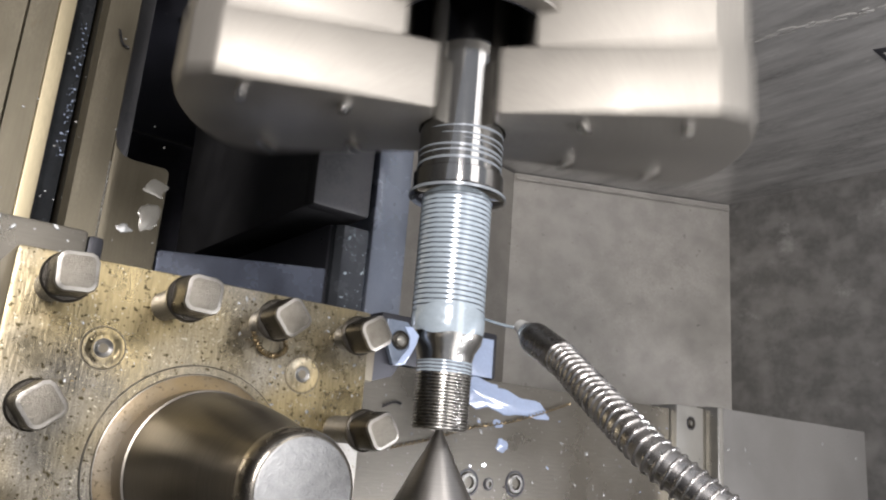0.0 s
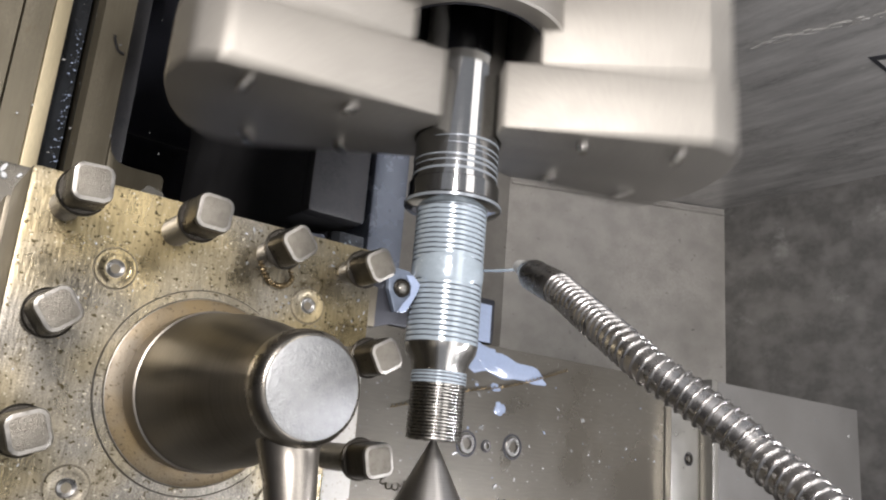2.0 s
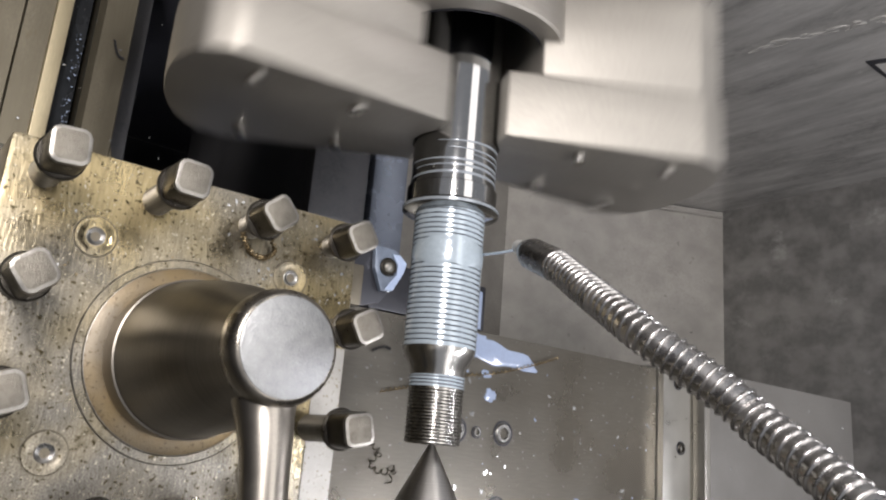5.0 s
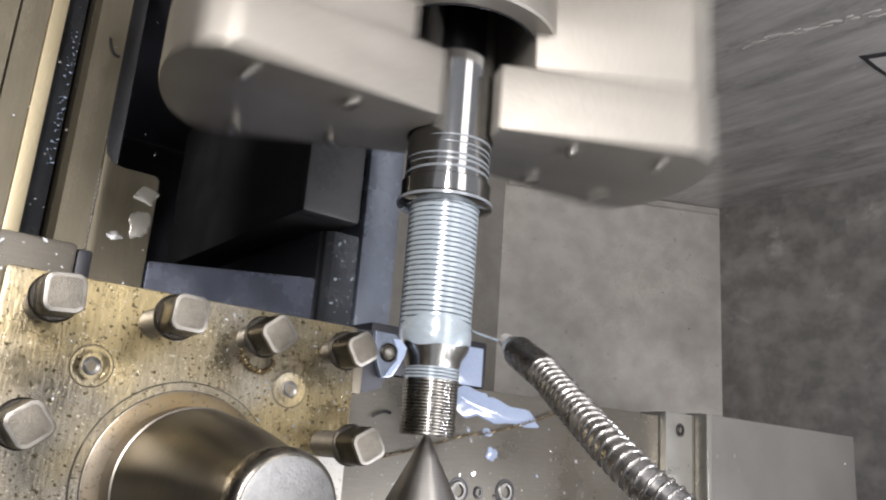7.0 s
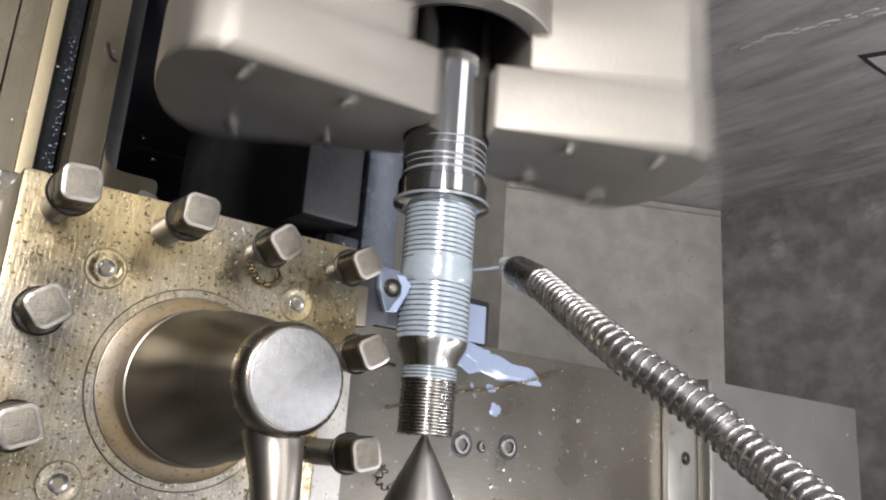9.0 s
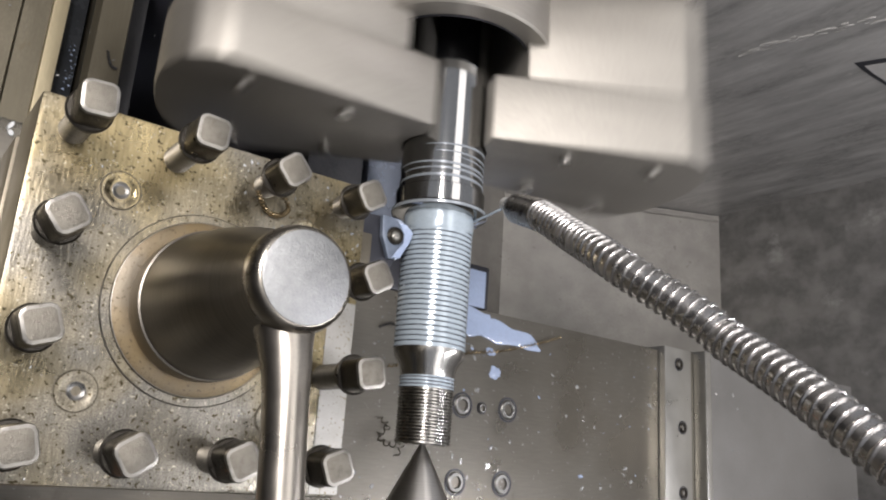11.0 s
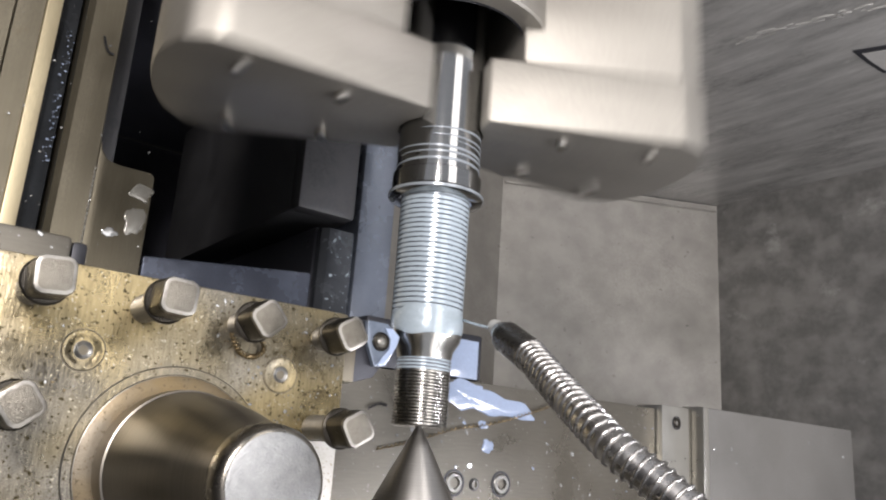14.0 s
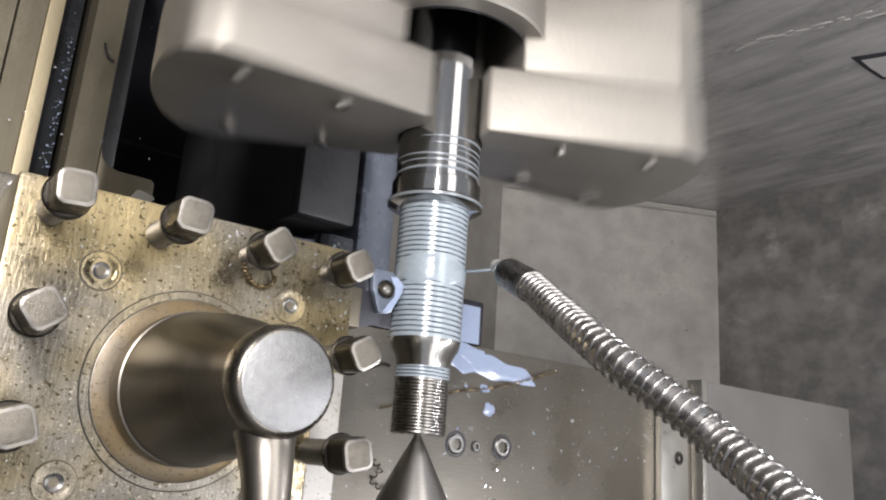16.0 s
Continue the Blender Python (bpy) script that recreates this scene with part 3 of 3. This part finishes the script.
part("insert_screw", lathe([(1.104, 0.002), (1.104, 0.0066), (1.1068, 0.0064), (1.1076, 0.0056), (1.1066, 0.0050), (1.1066, 0.0004)], (-0.0425, 0.0560, 0), "z", 24), BOLT, ins, "dark insert screw")

slide = thing("cross_slide", (0.1, -0.15, 0.90), "wet grey steel cross slide plate with coolant puddles", "cross slide")
CROSS.append(slide)
Z = 0.944
part("plate", box(-0.30, 0.458, -0.55, 0.0590, Z - 0.03, Z, 0.0015), SLIDE, slide)
part("rail", box(0.460, 0.512, -0.55, 0.0640, Z - 0.03, Z + 0.009, 0.0015), STRIP, slide, "screwed steel guide strip")
part("gap_strip", box(0.513, 0.537, -0.55, 0.0655, Z - 0.03, Z - 0.006, 0.001), SLIDE, slide)
part("bright_strip", box(0.538, 0.550, -0.55, 0.0680, Z - 0.03, Z + 0.012, 0.002), STRIP, slide, "bright folded edge strip")
part("rear_plate", box(0.551, 0.95, -0.55, 0.0700, Z - 0.03, Z - 0.004, 0.002), REAR, slide, "dull rear cover plate")


def socket_screw(x, y, z, r, label, metal=None):
    o = part("screw", lathe([(z - 0.004, 0.003), (z - 0.004, r), (z + 0.0008, r), (z + 0.0008, r * 0.86), (z - 0.001, r * 0.84), (z - 0.001, r * 0.80)], (x, y, 0), "z", 24), BLACK, slide, label)
    part("head", lathe([(z - 0.003, r * 0.4), (z - 0.003, r * 0.79), (z + 0.0012, r * 0.78), (z + 0.0022, r * 0.68), (z + 0.0022, r * 0.46), (z - 0.001, r * 0.40), (z - 0.001, 0.0006)], (x, y, 0), "z", 24), metal or SCREW, o)
    return o


socket_screw(0.2155, -0.0375, Z, 0.0125, "dark socket screw")
socket_screw(0.1560, -0.0385, Z, 0.0125, "dark socket screw")
socket_screw(0.1810, -0.0390, Z, 0.0060, "small dark screw")
socket_screw(0.2120, -0.110, Z, 0.0125, "dark socket screw")
socket_screw(0.1530, -0.111, Z, 0.0125, "dark socket screw")
socket_screw(0.4870, 0.0440, Z + 0.009, 0.0080, "dark strip screw", BOLT)
socket_screw(0.4930, -0.0320, Z + 0.009, 0.0080, "dark strip screw", BOLT)
socket_screw(0.4930, -0.108, Z + 0.009, 0.0080, "dark strip screw", BOLT)
wiper = thing("way_wiper", (0.15, 0.08, 0.90), "black way wiper block covered in blue coolant", "wiper")
CROSS.append(wiper)
part("block", box(0.045, 0.184, 0.0600, 0.1060, 0.88, Z - 0.002, 0.003), BLACK, wiper)
part("coolant_film", box(0.095, 0.1770, 0.0608, 0.0990, Z - 0.0018, Z + 0.0008, 0.0006), COOLANT, wiper, "pooled milky blue coolant")


def puddle(cx, cy, rx, ry, seed, z=Z, lift=0.0014, turn=0.0, uneven=1.0):
    """A flat pool with an uneven shore."""
    n, prof = 40, ((1.0, 0.0002), (0.97, lift * 0.7), (0.85, lift))
    bm, rings = bmesh.new(), []
    for s, h in prof:
        ring = []
        for k in range(n):
            a = 2 * math.pi * k / n
            w = 1 + 0.45 * noise.noise(Vector((math.cos(a) * 1.3, math.sin(a) * 1.3, seed * 7.1))) + 0.2 * uneven * noise.noise(Vector((math.cos(a) * 4, math.sin(a) * 4, seed * 3.3)))
            x, y = rx * s * w * math.cos(a), ry * s * w * math.sin(a)
            ring.append(bm.verts.new((cx + x * math.cos(turn) - y * math.sin(turn), cy + x * math.sin(turn) + y * math.cos(turn), z + h)))
        rings.append(ring)
    for a, b in zip(rings, rings[1:]):
        for k in range(n):
            bm.faces.new((a[k], a[(k + 1) % n], b[(k + 1) % n], b[k]))
    bm.faces.new(rings[-1])
    bmesh.ops.recalc_face_normals(bm, faces=bm.faces)
    return bm


part("coolant_film", extrude([(-0.0400, 0.0655), (-0.0340, 0.0660), (-0.0278, 0.0612), (-0.0296, 0.0545), (-0.0375, 0.0405), (-0.0440, 0.0400), (-0.0405, 0.0455), (-0.0352, 0.0520), (-0.0350, 0.0585)], 1.1053, 1.1063, "z", bevel=0.0004), COOLANT, ins, "milky coolant along the cutting edge")
part("coolant_drop", lathe([(1.1056, 0.0034), (1.1072, 0.0033), (1.1082, 0.0024), (1.1086, 0.0010), (1.1087, 0.0003)], (-0.0428, 0.0556, 0), "z", 20), FILM, ins, "bead of coolant over the screw")
part("puddle", puddle(0.205, 0.040, 0.048, 0.0125, 1.0, turn=-0.1), COOLANT, slide, "milky blue coolant puddle")
part("puddle", puddle(0.160, 0.045, 0.030, 0.013, 2.0, Z, 0.0009), COOLANT, slide, "milky blue coolant puddle")
part("puddle", puddle(0.196, -0.002, 0.008, 0.006, 3.0), COOLANT, slide, "milky blue coolant puddle")
part("puddle", puddle(0.188, 0.018, 0.007, 0.004, 4.0), COOLANT, slide, "milky blue coolant puddle")

saddle = thing("saddle", (-0.1, 0.0, 0.85), "grey steel saddle bridging the bed ways", "saddle")
SADDLE.append(saddle)
part("wing", extrude([(-0.133, -0.35), (-0.133, 0.1400), (0.034, 0.1570), (0.034, -0.35)], 0.80, 0.846, "z", bevel=0.003), WET, saddle, "dark coolant wet edge of the saddle")
part("saddle_body", box(-0.30, -0.150, -0.35, 0.050, 0.862, 0.912, 0.004), SLIDE, saddle)
part("front_block", box(-0.32, -0.2105, 0.060, 0.1210, 0.913, 0.945, 0.004), SLIDE, saddle, "drop-covered steel block on the saddle")

tag = thing("orange_guard", (-0.24, -0.16, 0.944), "small orange plastic guard on the cross slide", "guard")
CROSS.append(tag)
part("shell", box(-0.275, -0.207, -0.180, -0.1415, 0.944, 1.0, 0.004), ORANGE, tag)

# ---- coolant hose ----
hose = thing("coolant_hose", (-0.05, -0.02, 1.2), "shiny ribbed metal coolant hose with a black nozzle", "coolant hose")
SADDLE.append(hose)
HPATH = [(-0.0460, 0.0385, 1.2540), (-0.050, 0.033, 1.265), (-0.058, 0.017, 1.291), (-0.0655, 0.002, 1.316), (-0.0660, -0.010, 1.333), (-0.0610, -0.021, 1.348), (-0.0560, -0.034, 1.365), (-0.0545, -0.0427, 1.3748), (-0.0581, -0.058, 1.3985), (-0.0628, -0.0746, 1.4219), (-0.0613, -0.0962, 1.4481), (-0.0434, -0.1177, 1.4672), (0.0, -0.15, 1.48)]
hp = spline(HPATH, 120)
RIB = 0.0046
part("ribbed_tube", tube(hp, lambda s: 0.0077 + 0.0010 * math.sqrt(max(0.0, 1 - ((s / RIB % 1 - 0.5) / 0.19) ** 2)), 24), HOSE, hose)
tip = spline([(-0.0335, 0.0545, 1.2185), (-0.040, 0.046, 1.237), (-0.0480, 0.0358, 1.2600)], 10)
part("nozzle", tube(tip, lambda s: 0.0056 + 0.0034 * min(1.0, s / 0.012), 28), NOZZLE, hose, "black tapered nozzle")
part("nozzle_tip", tube([Vector((-0.0300, 0.0590, 1.2090)), Vector((-0.0342, 0.0537, 1.2205))], lambda q: 0.0040 + 0.0016 * min(1.0, q / 0.013), 20), PLASTIC, hose, "pale nozzle mouth")
part("coolant_jet", tube(spline([(-0.032, 0.0565, 1.214), (-0.014, 0.0640, 1.1803), (0.004, 0.0720, 1.1467), (0.0215, 0.0800, 1.1145)], 8), 0.0010, 10), MILK, hose, "thin milky coolant jet")


def film(y0, y1, a0, a1, r, seed):
    """A thin sheet of coolant lying on the turning shaft, with an uneven edge."""
    bm, rows = bmesh.new(), []
    n, m = 30, 12
    for i in range(n + 1):
        u = i / n
        row = []
        for k in range(m + 1):
            v = k / m
            w = 1 + 0.35 * noise.noise(Vector((u * 5, seed, v * 2)))
            y = (y0 + y1) / 2 + (v - 0.5) * (y1 - y0) * w * (0.35 + math.sin(math.pi * u) * 0.65)
            a = radians(a0 + (a1 - a0) * u)
            rr = r + 0.0012 * math.sin(math.pi * u) ** 0.4 * math.sin(math.pi * v) ** 0.5 * (0.8 + 0.4 * noise.noise(Vector((u * 9, v * 9, seed))))
            row.append(bm.verts.new((rr * math.sin(a), y, AXIS + rr * math.cos(a))))
        rows.append(row)
    for a, b in zip(rows, rows[1:]):
        for k in range(m):
            bm.faces.new((a[k], a[k + 1], b[k + 1], b[k]))
    bmesh.ops.recalc_face_normals(bm, faces=bm.faces)
    return bm


part("splash", film(0.0640, 0.0850, -118, 64, 0.0260, 2.0), MILK, hose, "milky coolant splash")

# ---- drops, stains, swarf ----
def drops(name, n, seed, x0, x1, y0, y1, z, rmin, rmax, material, parent, label):
    """Many small flat domes of liquid, one mesh."""
    r, verts, faces = random.Random(seed), [], []
    for _ in range(n):
        x, y, s = r.uniform(x0, x1), r.uniform(y0, y1), rmin + (rmax - rmin) * r.random() ** 3
        st, tu, at = r.uniform(0.7, 1.6), r.uniform(0, 3.1), len(verts)
        for q, h in ((1.0, 0.0), (0.75, 0.32)):
            for k in range(8):
                a = 2 * math.pi * k / 8
                u, v = q * s * st * math.cos(a), q * s / st * math.sin(a)
                verts.append((x + u * math.cos(tu) - v * math.sin(tu), y + u * math.sin(tu) + v * math.cos(tu), z + h * s))
        for k in range(8):
            faces.append((at + k, at + (k + 1) % 8, at + 8 + (k + 1) % 8, at + 8 + k))
        faces.append(tuple(range(at + 8, at + 16)))
    bm = bmesh.new()
    vs = [bm.verts.new(v) for v in verts]
    for f in faces:
        bm.faces.new([vs[i] for i in f])
    ob = part(name, bm, material, parent, label)
    return tagged(ob, kind="stuff")


WATER = surface("clear_wet_drop", (0.55, 0.56, 0.56), 0.5, 0.06, (0.40, 0.41, 0.41), 300, coat=1.0, bump=0.0)
drops("spray", 170, 1, 0.03, 0.455, -0.30, 0.055, Z, 0.0007, 0.0030, WATER, slide, "drops of coolant")
drops("milky_spray", 34, 2, 0.10, 0.455, -0.25, 0.050, Z, 0.0006, 0.0030, COOLANT, slide, "milky coolant drops")
drops("spray", 40, 3, 0.56, 0.94, -0.25, 0.065, Z - 0.004, 0.0007, 0.0022, WATER, slide, "drops of coolant")
drops("spray", 150, 4, -0.185, -0.110, -0.06, 0.055, TOP, 0.0003, 0.0011, WATER, post, "fine drops of coolant")
drops("spray", 120, 5, -0.280, -0.115, -0.115, 0.056, TOP, 0.0002, 0.0007, WATER, post, "fine drops of coolant")
drops("rust_speckle", 160, 6, -0.280, -0.150, -0.02, 0.056, TOP, 0.0002, 0.0006, SWARF, post, "brown rust specks")
drops("spray", 40, 7, -0.315, -0.214, 0.063, 0.119, 0.945, 0.0006, 0.0030, WATER, saddle, "drops of coolant")
drops("spray", 90, 8, -0.233, -0.221, 0.20, 0.33, 0.8345, 0.0004, 0.0012, COOLANT, bed, "spray of pale drops")
drops("spray", 60, 9, -0.34, -0.14, 0.10, 0.45, 0.8515, 0.0004, 0.0014, WATER, bed, "drops of coolant")
drops("spray", 60, 10, 0.046, 0.074, 0.02, 0.20, 0.853, 0.0005, 0.0022, MILK, bed, "pale drops on the rear rail")
seam = [Vector((-0.1868 + 0.0002 * math.sin(k * 1.7), 0.205 - 0.0016 * k, 0.8508)) for k in range(70)]
part("weld_seam", tube(seam, lambda q: 0.0007 + 0.0004 * math.sin(q * 1500), 6), STRIP, bed, "beaded bright seam along the ledge")
part("puddle", puddle(-0.1445, 0.192, 0.009, 0.008, 11.0, 0.849, 0.0006), FILM, bed, "pale coolant patch on the ledge")
part("puddle", puddle(-0.1460, 0.164, 0.010, 0.012, 12.0, 0.849, 0.0006), FILM, bed, "pale coolant patch on the ledge")
part("puddle", puddle(-0.1650, 0.150, 0.006, 0.004, 13.0, 0.849, 0.0005), WATER, bed, "wet patch on the ledge")


def swarf(name, points, radius, coil, turns, material, label, category="swarf"):
    """A twisted metal chip: a thin wire wound along a curve."""
    path = spline(points, 40)
    out = []
    for i, p in enumerate(path):
        d = (path[min(i + 1, len(path) - 1)] - path[max(i - 1, 0)]).normalized()
        u = d.cross(Vector((0, 0, 1))).normalized()
        v = u.cross(d)
        a = 2 * math.pi * turns * i / len(path)
        out.append(p + (u * math.cos(a) + v * math.sin(a)) * coil)
    b = thing(name, points[0], label, category)
    part("chip", tube(out, radius, 5), material, b)
    return b


CROSS.append(swarf("long_swarf", [(0.0638, -0.0126, 0.947), (0.1061, -0.0023, 0.947), (0.1516, 0.0115, 0.947), (0.2014, 0.0211, 0.947), (0.2472, 0.0347, 0.948), (0.2838, 0.0475, 0.950)], 0.0006, 0.0013, 46, SWARF, "long twisted brown metal chip on the slide"))
CROSS.append(swarf("curled_swarf", [(-0.176, 0.036, 1.176), (-0.170, 0.028, 1.1745), (-0.162, 0.026, 1.174), (-0.157, 0.031, 1.175), (-0.164, 0.039, 1.177), (-0.172, 0.0385, 1.177)], 0.0006, 0.0010, 26, SWARF, "curled brown metal chip round a bolt"))
CROSS.append(swarf("curled_swarf", [(0.0605, -0.058, 0.946), (0.070, -0.066, 0.947), (0.062, -0.075, 0.946), (0.074, -0.082, 0.947), (0.088, -0.078, 0.946), (0.082, -0.092, 0.946)], 0.0006, 0.0022, 11, SHANK, "tangled grey metal chip on the slide"))
CROSS.append(swarf("small_swarf", [(0.052, 0.022, 0.946), (0.062, 0.027, 0.948), (0.072, 0.026, 0.946)], 0.0006, 0.0010, 8, BLACK, "short dark metal chip on the slide"))
swarf("small_swarf", [(-0.2005, 0.3250, 0.853), (-0.1985, 0.3180, 0.8535), (-0.1950, 0.3120, 0.853), (-0.1900, 0.3110, 0.853)], 0.0006, 0.0008, 8, BLACK, "short dark metal chip on the bed way")
part("rubber_end", box(-0.2100, -0.1985, 0.062, 0.1190, 0.905, 0.941, 0.004), BLACK, saddle, "black rubber wiper end")


# residue and a torn sticker on the headstock guard
def smear(name, pts, width, seed, material, label):
    bm, rows = bmesh.new(), []
    path = spline(pts, 14)
    for i, p in enumerate(path):
        w = width * (0.45 + 0.9 * abs(noise.noise(Vector((i * 0.31, seed, 0.0)))))
        rows.append([bm.verts.new(p + Vector((0, d, s * w))) for s, d in ((-1, 0.0), (-0.5, -0.0012), (0.4, -0.0016), (1, 0.0))])
    for a, b in zip(rows, rows[1:]):
        for k in range(3):
            bm.faces.new((a[k], b[k], b[k + 1], a[k + 1]))
    bmesh.ops.recalc_face_normals(bm, faces=bm.faces)
    return part(name, bm, material, guard, label)


BASE[guard.name] = Vector((0, 0, 0))
part("folded_lip", tube([Vector((x, WALL_Y - 0.014, cz(x) + 0.003)) for x in (0.668, 0.74, 0.82, 0.95, 1.095)], 0.0035, 8), CHUTE, chute, "folded lip of the chute")
PALE = surface("dried_residue", (0.50, 0.49, 0.47), 0.1, 0.5, (0.40, 0.39, 0.37), 90, 0.4, 500, 0.4)
rnd = random.Random(9)
for k in range(34):
    u, v = rnd.random(), rnd.gauss(0, 0.010)
    x, z, run = 0.532 + 0.050 * u + v * 0.6, 1.015 + 0.17 * u, rnd.uniform(0.004, 0.022)
    smear("residue", [(x + run * 0.30 * q / 2 + rnd.uniform(-0.001, 0.001), 0.5495, z + run * q / 2) for q in range(3)], rnd.uniform(0.0008, 0.0026), k * 1.7, PALE, "pale dried residue flake")
part("sticker", extrude([(0.665, 1.1115), (0.6831, 1.150), (0.78, 1.150), (0.7521, 1.112), (0.7078, 1.1101)], 0.5484, 0.5495, "y"), BLACK, guard, "torn sticker with a dark border")
part("sticker_face", extrude([(0.6800, 1.1175), (0.6915, 1.1440), (0.765, 1.1440), (0.7450, 1.1180), (0.7078, 1.1165)], 0.5476, 0.5483, "y"), PALE, guard, "pale worn face of the sticker")
part("boss", lathe([(0.44, 0.004), (0.44, 0.018), (0.443, 0.021), (0.5495, 0.021), (0.5495, 0.005)], (-0.095, 0, 0.70), "y", 24), CAST, bed, "dark round boss in the headstock")


# ---- what moves ----
def motions():
    last = frame(16.0)
    for ob, y in SPIN:
        rows = []
        for k in range(last):
            t = k / FPS
            rows.append((t, pose(0, y, AXIS, 0, -(25 + 18 * max(0.0, 1 - t / 4.0) ** 1.3 + 60 * k), 0)))
        walk(ob, rows)
    # seconds, cross slide (x), saddle (y): three cutting passes, each followed by a retreat and a quick return
    passes = [(0, 0.0003, -0.0006), (1, 0.0005, 0.0208), (2, 0.0010, 0.0421), (3, 0.0012, 0.0634), (4, 0.0013, 0.0845), (4.3, 0.0009, 0.0904),
              (4.5, -0.0095, 0.0915), (4.65, -0.0104, 0.0899), (4.8, -0.0104, 0.0789), (5, -0.0106, 0.0574), (5.2, -0.0106, 0.0346), (5.45, -0.0108, 0.0078),
              (5.7, -0.0103, -0.0080), (5.95, -0.0092, -0.0133), (6.1, -0.0077, -0.0133), (6.35, -0.0001, -0.0134), (6.5, 0.0005, -0.0127), (7.5, 0.0018, 0.0084),
              (8.5, 0.0022, 0.0295), (9.5, 0.0020, 0.0511), (10.5, 0.0019, 0.0727), (11.3, 0.0012, 0.0895), (11.5, -0.0088, 0.0910), (11.65, -0.0098, 0.0901),
              (11.8, -0.0098, 0.0816), (12, -0.0098, 0.0614), (12.2, -0.0100, 0.0393), (12.5, -0.0103, 0.0089), (12.75, -0.0098, -0.0077), (13, -0.0085, -0.0133),
              (13.2, -0.0042, -0.0135), (13.4, 0.0007, -0.0135), (13.55, 0.0010, -0.0127), (14, 0.0016, -0.0028), (15, 0.0021, 0.0178), (16, 0.0022, 0.0393)]
    for ob in CROSS:
        b = BASE[ob.name]
        walk(ob, [(t, pose(b.x + x, b.y + y, b.z)) for t, x, y in passes])
    for ob in SADDLE:
        b = BASE[ob.name]
        walk(ob, [(t, pose(b.x, b.y + y, b.z)) for t, x, y in passes])


motions()
